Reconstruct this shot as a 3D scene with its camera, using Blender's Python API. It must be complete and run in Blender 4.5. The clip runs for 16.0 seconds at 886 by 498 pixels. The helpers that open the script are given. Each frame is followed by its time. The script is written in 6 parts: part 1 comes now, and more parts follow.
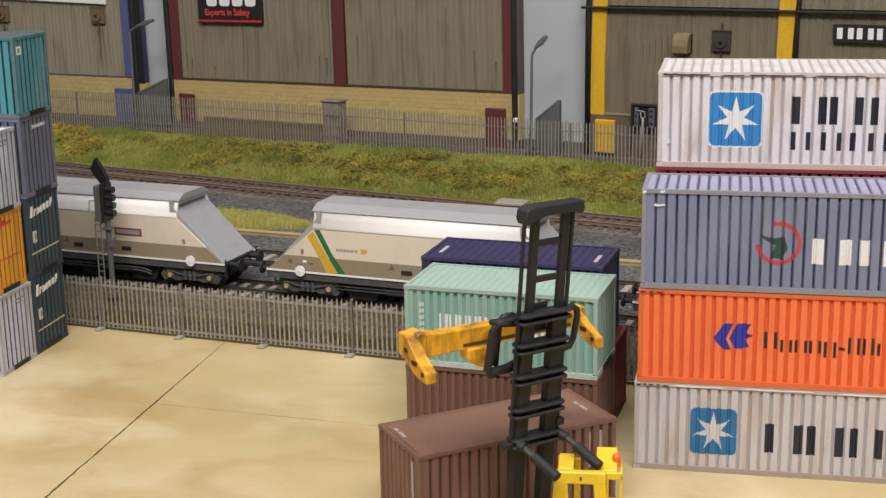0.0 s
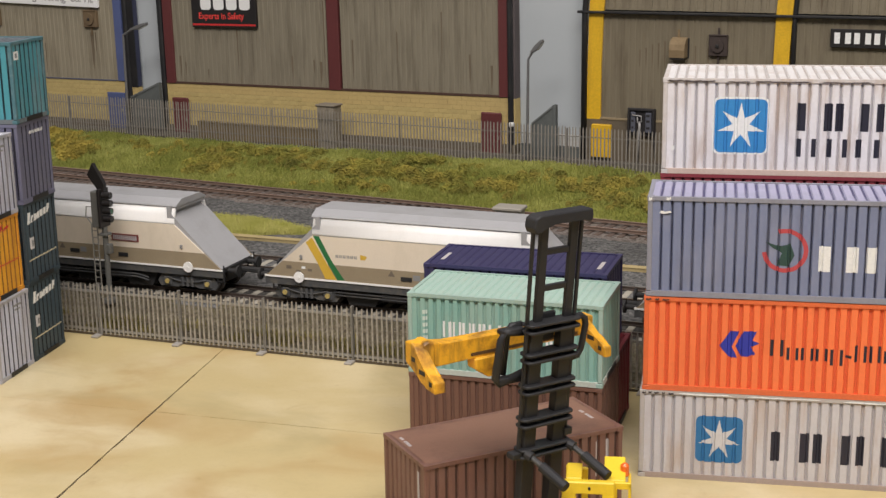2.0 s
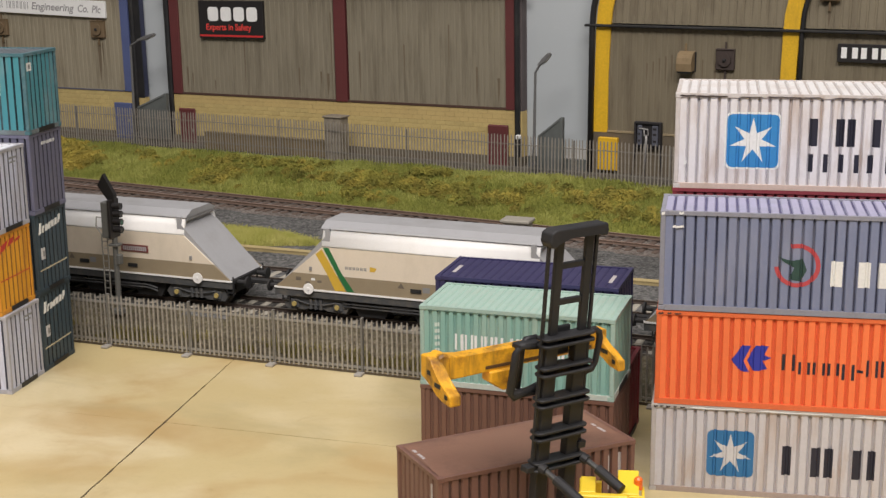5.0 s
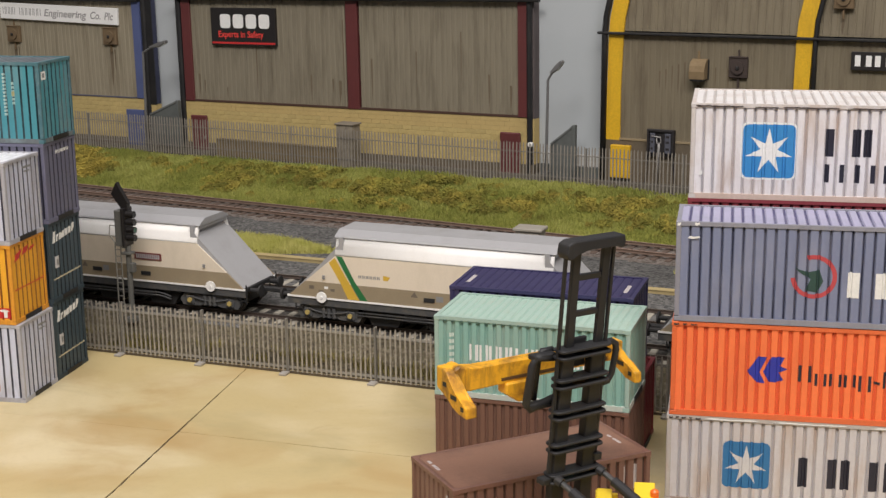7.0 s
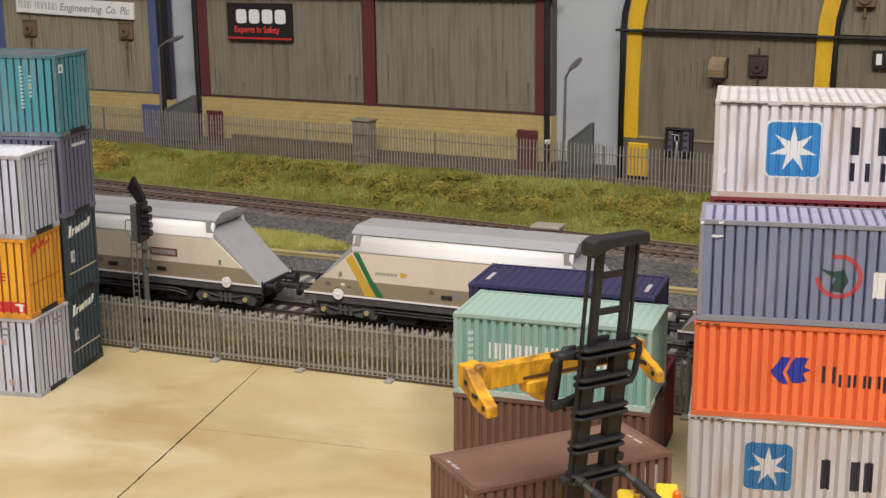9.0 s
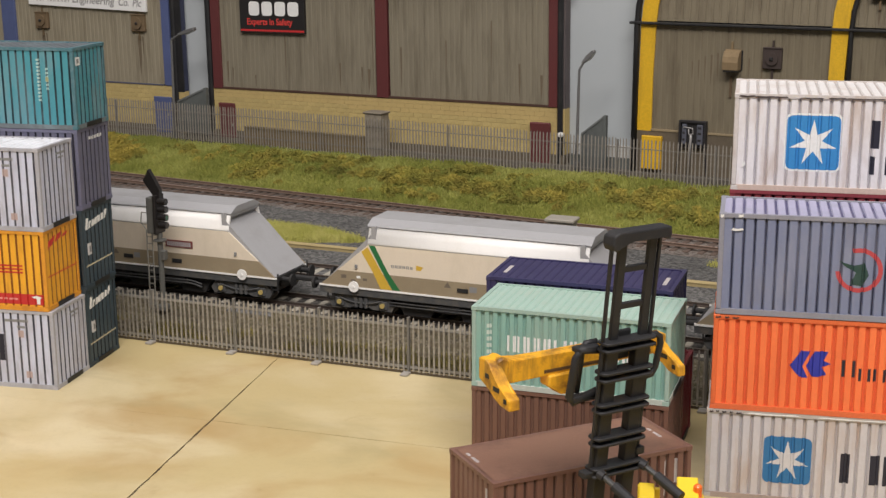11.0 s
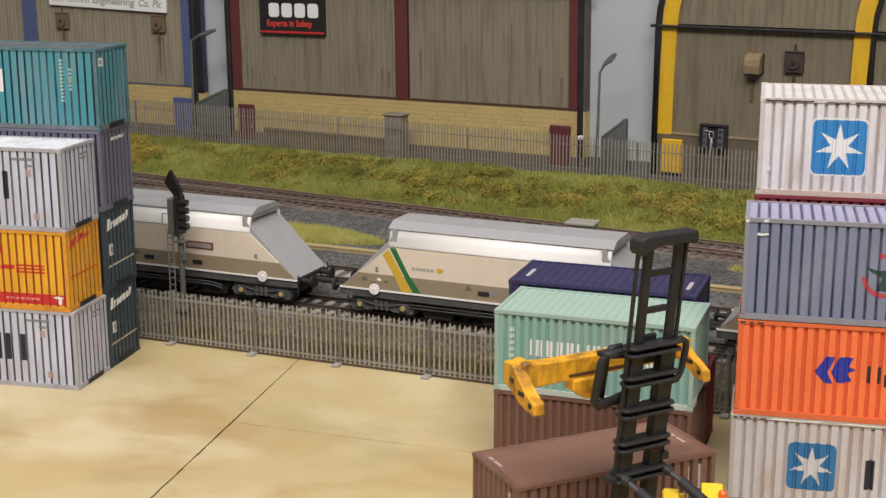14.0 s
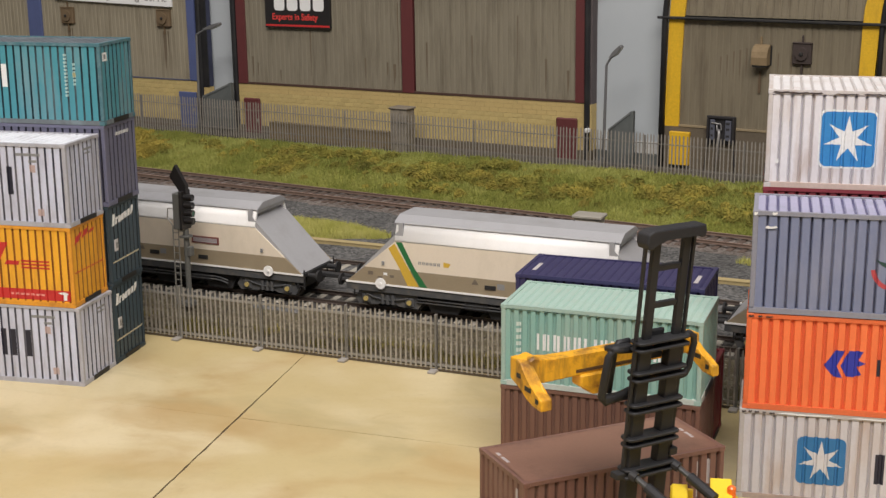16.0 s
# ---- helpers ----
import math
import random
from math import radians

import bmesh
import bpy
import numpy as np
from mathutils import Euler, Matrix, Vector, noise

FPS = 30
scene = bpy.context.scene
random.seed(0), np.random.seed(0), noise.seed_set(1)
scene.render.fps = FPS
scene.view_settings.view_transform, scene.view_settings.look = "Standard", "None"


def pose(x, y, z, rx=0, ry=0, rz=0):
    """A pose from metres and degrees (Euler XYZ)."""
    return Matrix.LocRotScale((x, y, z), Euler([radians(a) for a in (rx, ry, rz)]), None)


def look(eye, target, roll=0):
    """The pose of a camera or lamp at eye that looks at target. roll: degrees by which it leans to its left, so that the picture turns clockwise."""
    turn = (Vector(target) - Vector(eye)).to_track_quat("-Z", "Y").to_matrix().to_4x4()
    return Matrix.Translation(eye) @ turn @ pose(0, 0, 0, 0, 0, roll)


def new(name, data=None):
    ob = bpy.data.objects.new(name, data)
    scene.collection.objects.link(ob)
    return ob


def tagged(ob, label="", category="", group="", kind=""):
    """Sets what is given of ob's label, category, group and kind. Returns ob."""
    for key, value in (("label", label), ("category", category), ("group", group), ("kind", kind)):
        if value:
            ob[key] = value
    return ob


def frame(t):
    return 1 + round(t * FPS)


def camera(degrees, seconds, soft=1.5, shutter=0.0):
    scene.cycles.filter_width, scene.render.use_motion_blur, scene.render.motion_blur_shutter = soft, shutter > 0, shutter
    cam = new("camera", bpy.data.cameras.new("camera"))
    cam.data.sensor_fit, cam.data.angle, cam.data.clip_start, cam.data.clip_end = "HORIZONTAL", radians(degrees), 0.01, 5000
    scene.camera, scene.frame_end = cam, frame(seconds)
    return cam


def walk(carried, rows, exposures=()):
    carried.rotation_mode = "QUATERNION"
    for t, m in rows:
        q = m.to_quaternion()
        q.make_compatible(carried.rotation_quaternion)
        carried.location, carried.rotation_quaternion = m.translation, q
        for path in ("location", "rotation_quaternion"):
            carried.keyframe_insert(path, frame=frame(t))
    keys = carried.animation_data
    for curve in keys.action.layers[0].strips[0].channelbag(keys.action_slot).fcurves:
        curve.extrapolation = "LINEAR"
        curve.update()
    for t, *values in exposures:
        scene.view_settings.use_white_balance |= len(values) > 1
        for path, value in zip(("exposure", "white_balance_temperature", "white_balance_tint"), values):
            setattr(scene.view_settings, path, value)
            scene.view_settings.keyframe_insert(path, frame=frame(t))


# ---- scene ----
cam = camera(35.9, 16.0, soft=1.42)
PATH = [
    (0, (2.422, -37.713, 16.11), (2.02, -35.815, 15.623), -1.0),
    (0.5, (2.309, -37.564, 16.134), (1.908, -35.667, 15.646), -1.0),
    (1, (2.126, -37.472, 16.174), (1.73, -35.573, 15.687), -0.8),
    (1.5, (2.04, -37.514, 16.198), (1.65, -35.614, 15.713), -0.7),
    (2, (1.893, -37.525, 16.198), (1.509, -35.623, 15.714), -0.9),
    (2.5, (1.823, -37.519, 16.301), (1.441, -35.616, 15.82), -0.8),
    (3, (1.697, -37.58, 16.297), (1.318, -35.675, 15.821), -0.8),
    (3.5, (1.632, -37.701, 16.297), (1.252, -35.796, 15.823), -0.7),
    (4, (1.615, -37.681, 16.251), (1.235, -35.775, 15.778), -0.7),
    (6.5, (1.391, -37.782, 16.429), (0.997, -35.876, 15.966), -0.5),
    (7, (1.35, -37.644, 16.44), (0.953, -35.739, 15.978), -0.6),
    (7.5, (1.248, -37.458, 16.422), (0.847, -35.554, 15.961), -0.7),
    (8, (1.207, -37.375, 16.394), (0.802, -35.472, 15.934), -0.5),
    (8.5, (1.044, -37.322, 16.356), (0.635, -35.42, 15.892), -0.3),
    (9, (1.028, -37.331, 16.325), (0.615, -35.43, 15.86), -0.3),
    (11.5, (0.592, -37.393, 16.366), (0.166, -35.498, 15.888), -0.2),
    (12, (0.527, -37.39, 16.401), (0.097, -35.497, 15.922), -0.1),
    (12.5, (0.463, -37.399, 16.385), (0.031, -35.507, 15.904), -0.1),
    (13, (0.343, -37.339, 16.415), (-0.095, -35.447, 15.939), 0.0),
    (13.5, (0.449, -37.393, 16.383), (0.008, -35.501, 15.909), 0.1),
    (14, (0.416, -37.341, 16.353), (-0.027, -35.449, 15.88), -0.1),
    (14.5, (0.402, -37.193, 16.371), (-0.044, -35.302, 15.895), -0.2),
    (15, (0.488, -37.179, 16.365), (0.04, -35.289, 15.885), -0.4),
    (15.5, (0.494, -37.125, 16.349), (0.042, -35.237, 15.868), -0.5),
    (16, (0.398, -37.089, 16.336), (-0.055, -35.202, 15.853), -0.4),
]
# the model is to 4 mm scale: places are written in metres of the full-size railway
K = 1 / 76.2
walk(cam, [(t, look(Vector(eye) * K, Vector(target) * K, roll)) for t, eye, target, roll in PATH])


# ---- light ----
world = bpy.data.worlds.new("hall")
scene.world = world
world.use_nodes = True
world.node_tree.nodes["Background"].inputs[0].default_value = (1.0, 0.96, 1.0, 1)
world.node_tree.nodes["Background"].inputs[1].default_value = 0.15


def hall_lamp(x, y, z, tx, ty, sx, sy, power):
    """A strip of tube lights under the hall's ceiling; metres of the hall."""
    lamp = bpy.data.lights.new("ceiling_light", "AREA")
    lamp.shape, lamp.size, lamp.size_y, lamp.energy = "RECTANGLE", sx, sy, power
    lamp.color = (1.0, 0.94, 0.905)
    ob = new("ceiling_light", lamp)
    ob.matrix_world = look((x, y, z), (tx, ty, 0))
    return ob


hall_lamp(0.05, -0.8, 1.32, -0.05, 0.3, 1.5, 0.4, 33)
hall_lamp(-0.2, 0.05, 1.8, -0.1, 0.3, 2.0, 0.45, 11)
scene.view_settings.exposure = -0.13


# ---- materials ----
def rgb(c):
    return (c[0], c[1], c[2], 1)


def paint(name, col, rough=0.55, metal=0.0, var=0.25, size=1.2, dirt=None, amount=0.35, streak=1.0, bump=0.15, grain=14.0, rust=None):
    """A weathered surface: base colour, patches at one scale, grain at another, and dirt in streaks. size: metres of a patch."""
    m = bpy.data.materials.new(name)
    m.use_nodes = True
    nt = m.node_tree
    b = nt.nodes["Principled BSDF"]
    b.inputs["Roughness"].default_value, b.inputs["Metallic"].default_value = rough, metal
    co = nt.nodes.new("ShaderNodeTexCoord")
    mp = nt.nodes.new("ShaderNodeMapping")
    mp.inputs["Scale"].default_value = (1 / (K * size), 1 / (K * size), 1 / (K * size * streak))
    nt.links.new(co.outputs["Object"], mp.inputs[0])
    big = nt.nodes.new("ShaderNodeTexNoise")
    big.inputs["Scale"].default_value, big.inputs["Detail"].default_value, big.inputs["Roughness"].default_value = 1.0, 6, 0.65
    nt.links.new(mp.outputs[0], big.inputs["Vector"])
    fine = nt.nodes.new("ShaderNodeTexNoise")
    fine.inputs["Scale"].default_value, fine.inputs["Detail"].default_value = grain / K, 4
    nt.links.new(co.outputs["Object"], fine.inputs["Vector"])
    hsv = nt.nodes.new("ShaderNodeHueSaturation")
    hsv.inputs["Color"].default_value = rgb(col)
    val = nt.nodes.new("ShaderNodeMapRange")
    val.inputs["To Min"].default_value, val.inputs["To Max"].default_value = 1 - var, 1 + var
    nt.links.new(fine.outputs["Fac"], val.inputs["Value"])
    nt.links.new(val.outputs[0], hsv.inputs["Value"])
    ramp = nt.nodes.new("ShaderNodeMapRange")
    ramp.inputs["From Min"].default_value, ramp.inputs["From Max"].default_value = 0.48, 0.75
    ramp.inputs["To Max"].default_value = amount
    nt.links.new(big.outputs["Fac"], ramp.inputs["Value"])
    mix = nt.nodes.new("ShaderNodeMix")
    mix.data_type = "RGBA"
    nt.links.new(ramp.outputs[0], mix.inputs["Factor"])
    nt.links.new(hsv.outputs[0], mix.inputs["A"])
    mix.inputs["B"].default_value = rgb(dirt or [v * 0.55 for v in col])
    skin = mix.outputs["Result"]
    if rust:
        ms = nt.nodes.new("ShaderNodeMapping")
        ms.inputs["Location"].default_value = (3.7, 1.9, 0.4)
        ms.inputs["Scale"].default_value = (1 / (K * 0.42), 1 / (K * 0.42), 1 / (K * 2.6))
        nt.links.new(co.outputs["Object"], ms.inputs[0])
        run = nt.nodes.new("ShaderNodeTexNoise")
        run.inputs["Scale"].default_value, run.inputs["Detail"].default_value, run.inputs["Roughness"].default_value = 1.0, 5, 0.6
        nt.links.new(ms.outputs[0], run.inputs["Vector"])
        cut = nt.nodes.new("ShaderNodeMapRange")
        cut.inputs["From Min"].default_value, cut.inputs["From Max"].default_value = 0.52, 0.72
        cut.inputs["To Max"].default_value = rust[1]
        nt.links.new(run.outputs["Fac"], cut.inputs["Value"])
        worn = nt.nodes.new("ShaderNodeMix")
        worn.data_type = "RGBA"
        nt.links.new(cut.outputs[0], worn.inputs["Factor"])
        nt.links.new(skin, worn.inputs["A"])
        worn.inputs["B"].default_value = rgb(rust[0])
        skin = worn.outputs["Result"]
    nt.links.new(skin, b.inputs["Base Color"])
    rr = nt.nodes.new("ShaderNodeMapRange")
    rr.inputs["To Min"].default_value, rr.inputs["To Max"].default_value = max(rough - 0.12, 0.05), min(rough + 0.15, 1)
    nt.links.new(big.outputs["Fac"], rr.inputs["Value"])
    nt.links.new(rr.outputs[0], b.inputs["Roughness"])
    if bump:
        bp = nt.nodes.new("ShaderNodeBump")
        bp.inputs["Strength"].default_value, bp.inputs["Distance"].default_value = bump, 0.03 * K
        nt.links.new(fine.outputs["Fac"], bp.inputs["Height"])
        nt.links.new(bp.outputs[0], b.inputs["Normal"])
    return m


def plain(name, col, rough=0.5, metal=0.0):
    return paint(name, col, rough, metal, var=0.12, amount=0.15, bump=0.05)


def leafy(name, a, b, rough=0.9):
    """Foliage and flock that varies from piece to piece."""
    m = bpy.data.materials.new(name)
    m.use_nodes = True
    nt = m.node_tree
    p = nt.nodes["Principled BSDF"]
    p.inputs["Roughness"].default_value = rough
    g = nt.nodes.new("ShaderNodeNewGeometry")
    ramp = nt.nodes.new("ShaderNodeMix")
    ramp.data_type = "RGBA"
    ramp.inputs["A"].default_value, ramp.inputs["B"].default_value = rgb(a), rgb(b)
    co = nt.nodes.new("ShaderNodeTexCoord")
    no = nt.nodes.new("ShaderNodeTexNoise")
    no.inputs["Scale"].default_value, no.inputs["Detail"].default_value = 0.9 / K, 4
    nt.links.new(co.outputs["Object"], no.inputs["Vector"])
    patch = nt.nodes.new("ShaderNodeMapRange")
    patch.inputs["From Min"].default_value, patch.inputs["From Max"].default_value = 0.3, 0.7
    nt.links.new(no.outputs["Fac"], patch.inputs["Value"])
    both = nt.nodes.new("ShaderNodeMix")
    both.data_type = "FLOAT"
    both.inputs["Factor"].default_value = 0.78
    nt.links.new(g.outputs["Random Per Island"], both.inputs["A"])
    nt.links.new(patch.outputs[0], both.inputs["B"])
    nt.links.new(both.outputs["Result"], ramp.inputs["Factor"])
    nt.links.new(ramp.outputs["Result"], p.inputs["Base Color"])
    return m


def gravel(name, cols, size=0.12, bump=0.9):
    """Crushed stone: small cells of several greys with relief."""
    m = bpy.data.materials.new(name)
    m.use_nodes = True
    nt = m.node_tree
    p = nt.nodes["Principled BSDF"]
    p.inputs["Roughness"].default_value = 0.9
    co = nt.nodes.new("ShaderNodeTexCoord")
    vo = nt.nodes.new("ShaderNodeTexVoronoi")
    vo.inputs["Scale"].default_value = 1 / (K * size)
    nt.links.new(co.outputs["Object"], vo.inputs["Vector"])
    ramp = nt.nodes.new("ShaderNodeValToRGB")
    sep = nt.nodes.new("ShaderNodeSeparateColor")
    nt.links.new(vo.outputs["Color"], sep.inputs[0])
    nt.links.new(sep.outputs[0], ramp.inputs[0])
    el = ramp.color_ramp.elements
    el[0].color, el[1].color = rgb(cols[0]), rgb(cols[-1])
    for i, c in enumerate(cols[1:-1]):
        el.new((i + 1) / (len(cols) - 1)).color = rgb(c)
    no = nt.nodes.new("ShaderNodeTexNoise")
    no.inputs["Scale"].default_value, no.inputs["Detail"].default_value = 0.35 / K, 5
    nt.links.new(co.outputs["Object"], no.inputs["Vector"])
    hsv = nt.nodes.new("ShaderNodeHueSaturation")
    vr = nt.nodes.new("ShaderNodeMapRange")
    vr.inputs["From Min"].default_value, vr.inputs["From Max"].default_value = 0.3, 0.7
    vr.inputs["To Min"].default_value, vr.inputs["To Max"].default_value = 0.7, 1.25
    nt.links.new(no.outputs["Fac"], vr.inputs["Value"])
    nt.links.new(vr.outputs[0], hsv.inputs["Value"])
    nt.links.new(ramp.outputs[0], hsv.inputs["Color"])
    nt.links.new(hsv.outputs[0], p.inputs["Base Color"])
    bp = nt.nodes.new("ShaderNodeBump")
    bp.invert = True
    bp.inputs["Strength"].default_value, bp.inputs["Distance"].default_value = bump, 0.08 * K
    nt.links.new(vo.outputs["Distance"], bp.inputs["Height"])
    nt.links.new(bp.outputs[0], p.inputs["Normal"])
    return m


def concrete(name):
    """Hand-painted slab: cream with pale patches, rusty blotches and olive-grey smears, each at its own scale."""
    m = bpy.data.materials.new(name)
    m.use_nodes = True
    nt = m.node_tree
    b = nt.nodes["Principled BSDF"]
    co = nt.nodes.new("ShaderNodeTexCoord")

    def cloud(size, squash, turn, shift, lo, hi, top, detail=4, rough=0.55):
        mp = nt.nodes.new("ShaderNodeMapping")
        mp.inputs["Location"].default_value = shift
        mp.inputs["Rotation"].default_value = (0, 0, radians(turn))
        mp.inputs["Scale"].default_value = (1 / (K * size * squash), 1 / (K * size), 1 / (K * size))
        nt.links.new(co.outputs["Object"], mp.inputs[0])
        no = nt.nodes.new("ShaderNodeTexNoise")
        no.inputs["Scale"].default_value, no.inputs["Detail"].default_value, no.inputs["Roughness"].default_value = 1.0, detail, rough
        no.inputs["Distortion"].default_value = 0.5
        nt.links.new(mp.outputs[0], no.inputs["Vector"])
        mr = nt.nodes.new("ShaderNodeMapRange")
        mr.interpolation_type = "SMOOTHSTEP"
        mr.inputs["From Min"].default_value, mr.inputs["From Max"].default_value, mr.inputs["To Max"].default_value = lo, hi, top
        nt.links.new(no.outputs["Fac"], mr.inputs["Value"])
        return mr.outputs[0]

    skin = None
    for fac, col in ((cloud(7.5, 1.25, 8, (1.3, 0.4, 0), 0.42, 0.68, 0.85), (0.69, 0.595, 0.385)),
                     (cloud(4.6, 1.4, -8, (4.1, 2.2, 0), 0.46, 0.72, 0.82), (0.44, 0.29, 0.115)),
                     (cloud(3.6, 1.5, 12, (7.7, 5.2, 0), 0.50, 0.76, 0.65, 4), (0.41, 0.335, 0.165)),
                     (cloud(1.0, 1.5, 0, (2.0, 9.0, 0), 0.58, 0.80, 0.45, 6, 0.7), (0.38, 0.26, 0.11)),
                     (cloud(0.16, 1.0, 0, (0, 0, 0), 0.45, 0.75, 0.10, 3), (0.36, 0.28, 0.15))):
        mix = nt.nodes.new("ShaderNodeMix")
        mix.data_type = "RGBA"
        nt.links.new(fac, mix.inputs["Factor"])
        if skin:
            nt.links.new(skin, mix.inputs["A"])
        else:
            mix.inputs["A"].default_value = rgb((0.55, 0.44, 0.22))
        mix.inputs["B"].default_value = rgb(col)
        skin = mix.outputs["Result"]
    nt.links.new(skin, b.inputs["Base Color"])
    b.inputs["Roughness"].default_value = 0.4
    bp = nt.nodes.new("ShaderNodeBump")
    bp.inputs["Strength"].default_value, bp.inputs["Distance"].default_value = 0.15, 0.03 * K
    nt.links.new(cloud(0.8, 1.0, 0, (3, 3, 0), 0.2, 0.8, 1.0, 5), bp.inputs["Height"])
    nt.links.new(bp.outputs[0], b.inputs["Normal"])
    return m


CONCRETE = concrete("yard_concrete")
SEAM = paint("seam_filler", (0.07, 0.05, 0.028), 0.8)
BALLAST = gravel("ballast", [(0.04, 0.04, 0.04), (0.095, 0.095, 0.093), (0.18, 0.175, 0.168), (0.07, 0.067, 0.062)])
BALLAST_RUST = gravel("rusty_ballast", [(0.07, 0.056, 0.048), (0.16, 0.13, 0.112), (0.25, 0.215, 0.19), (0.11, 0.09, 0.078)])
BALLAST_BROWN = gravel("weedy_ballast", [(0.03, 0.024, 0.014), (0.105, 0.083, 0.05), (0.075, 0.064, 0.028), (0.20, 0.17, 0.125)], 0.09)
EARTH = paint("bank_earth", (0.22, 0.22, 0.035), 0.95, var=0.4, size=1.5, dirt=(0.10, 0.07, 0.02), amount=0.8, bump=0.8, grain=6)
GRASS = leafy("grass", (0.165, 0.19, 0.032), (0.30, 0.31, 0.065))
GRASS_LIGHT = leafy("bright_grass", (0.25, 0.275, 0.055), (0.42, 0.42, 0.12))
GRASS_PALE = leafy("pale_grass", (0.40, 0.40, 0.075), (0.60, 0.56, 0.19))
BUSH_DARK = leafy("bush_leaf_dark", (0.10, 0.095, 0.015), (0.33, 0.30, 0.05))
BUSH_OLIVE = leafy("bush_leaf_olive", (0.14, 0.12, 0.02), (0.42, 0.345, 0.06))
BUSH_GOLD = leafy("bush_leaf_gold", (0.19, 0.15, 0.022), (0.50, 0.39, 0.07))
RAIL = paint("rail_side", (0.075, 0.055, 0.045), 0.7, 0.2, bump=0.3)
RAIL_TOP = paint("rail_head", (0.35, 0.32, 0.30), 0.35, 0.9)
SLEEPER = paint("concrete_sleeper", (0.38, 0.35, 0.29), 0.85, var=0.25, dirt=(0.13, 0.11, 0.085), amount=0.7, size=0.8)
TIMBER = paint("timber_sleeper", (0.12, 0.085, 0.068), 0.9, var=0.3)
GALV = paint("galvanised_steel", (0.30, 0.29, 0.26), 0.6, 0.3, var=0.15, dirt=(0.20, 0.16, 0.10), amount=0.6)
PALE = paint("fence_pale", (0.39, 0.365, 0.325), 0.45, 0.3, var=0.3, size=0.35, grain=5.0, dirt=(0.11, 0.085, 0.055), amount=1.0)
GALV_DARK = paint("far_fence_steel", (0.32, 0.295, 0.255), 0.6, 0.2, var=0.2, size=0.5, dirt=(0.15, 0.13, 0.11), amount=0.7)
BLACK = paint("black_paint", (0.012, 0.012, 0.013), 0.5, dirt=(0.05, 0.045, 0.04), amount=0.4)
SKY = paint("backscene_sky", (0.42, 0.452, 0.468), 0.9, var=0.02, size=9, dirt=(0.50, 0.52, 0.535), amount=0.5, bump=0)
CLAD = paint("cladding", (0.225, 0.198, 0.142), 0.6, var=0.10, size=0.55, dirt=(0.09, 0.072, 0.045), amount=0.7, streak=9.0)
CLAD_LEFT = paint("left_cladding", (0.285, 0.25, 0.178), 0.6, var=0.10, size=0.55, dirt=(0.13, 0.105, 0.065), amount=0.7, streak=9.0)
CLAD_PALE = paint("upper_cladding", (0.36, 0.325, 0.25), 0.6, var=0.1, size=1.2, streak=5.0, dirt=(0.24, 0.2, 0.14))
CLAD_R = paint("shed_cladding", (0.186, 0.157, 0.104), 0.6, var=0.1, size=0.6, dirt=(0.075, 0.055, 0.033), amount=0.7, streak=8.0)
BRICK = paint("cream_brick", (0.52, 0.39, 0.16), 0.8, var=0.18, size=2.0, dirt=(0.36, 0.26, 0.11), amount=0.4)
MORTAR = paint("mortar", (0.42, 0.325, 0.145), 0.9)
PLINTH = paint("brown_plinth", (0.125, 0.10, 0.068), 0.85, var=0.2)
MAROON = paint("maroon_paint", (0.115, 0.028, 0.028), 0.5, dirt=(0.07, 0.02, 0.02))
BLUE = paint("blue_paint", (0.085, 0.11, 0.24), 0.5, dirt=(0.05, 0.06, 0.12))
DARKBLUE = paint("dark_blue_paint", (0.035, 0.04, 0.08), 0.55)
YELLOW = paint("portal_yellow", (0.70, 0.42, 0.02), 0.5, size=0.5, dirt=(0.42, 0.24, 0.02), amount=0.7, streak=8)
LAMPGREY = paint("lamp_grey", (0.17, 0.17, 0.17), 0.5, 0.3)
WHITE = plain("white_print", (0.80, 0.80, 0.78))
SIGNWHITE = plain("sign_white", (0.84, 0.84, 0.82))
SIGNGREY = plain("sign_grey", (0.32, 0.31, 0.31))
SIGNBLACK = plain("sign_black", (0.015, 0.013, 0.013))
RED = plain("red_print", (0.55, 0.03, 0.03))
INK = plain("dark_print", (0.02, 0.02, 0.035))
FADED = plain("faded_print", (0.50, 0.46, 0.46))
GREYINK = plain("grey_print", (0.25, 0.25, 0.25))
BLUEPRINT = plain("blue_print", (0.04, 0.24, 0.55))
NAVYPRINT = plain("indigo_print", (0.03, 0.04, 0.35))


# ---- building helpers ----
def at(x, y, z, rz=0.0, rx=0.0, ry=0.0):
    return pose(x * K, y * K, z * K, rx, ry, rz)


def box(bm, x0, x1, y0, y1, z0, z1, mi=0):
    v = [bm.verts.new(p) for p in ((x0, y0, z0), (x1, y0, z0), (x1, y1, z0), (x0, y1, z0), (x0, y0, z1), (x1, y0, z1), (x1, y1, z1), (x0, y1, z1))]
    for q in ((3, 2, 1, 0), (4, 5, 6, 7), (0, 1, 5, 4), (1, 2, 6, 5), (2, 3, 7, 6), (3, 0, 4, 7)):
        bm.faces.new([v[i] for i in q]).material_index = mi
    return v


def boxes(*rows, bevel=0.0):
    bm = bmesh.new()
    for r in rows:
        box(bm, *r)
    if bevel:
        bmesh.ops.bevel(bm, geom=list(bm.edges), offset=bevel, segments=1, affect="EDGES", profile=0.5)
    return bm


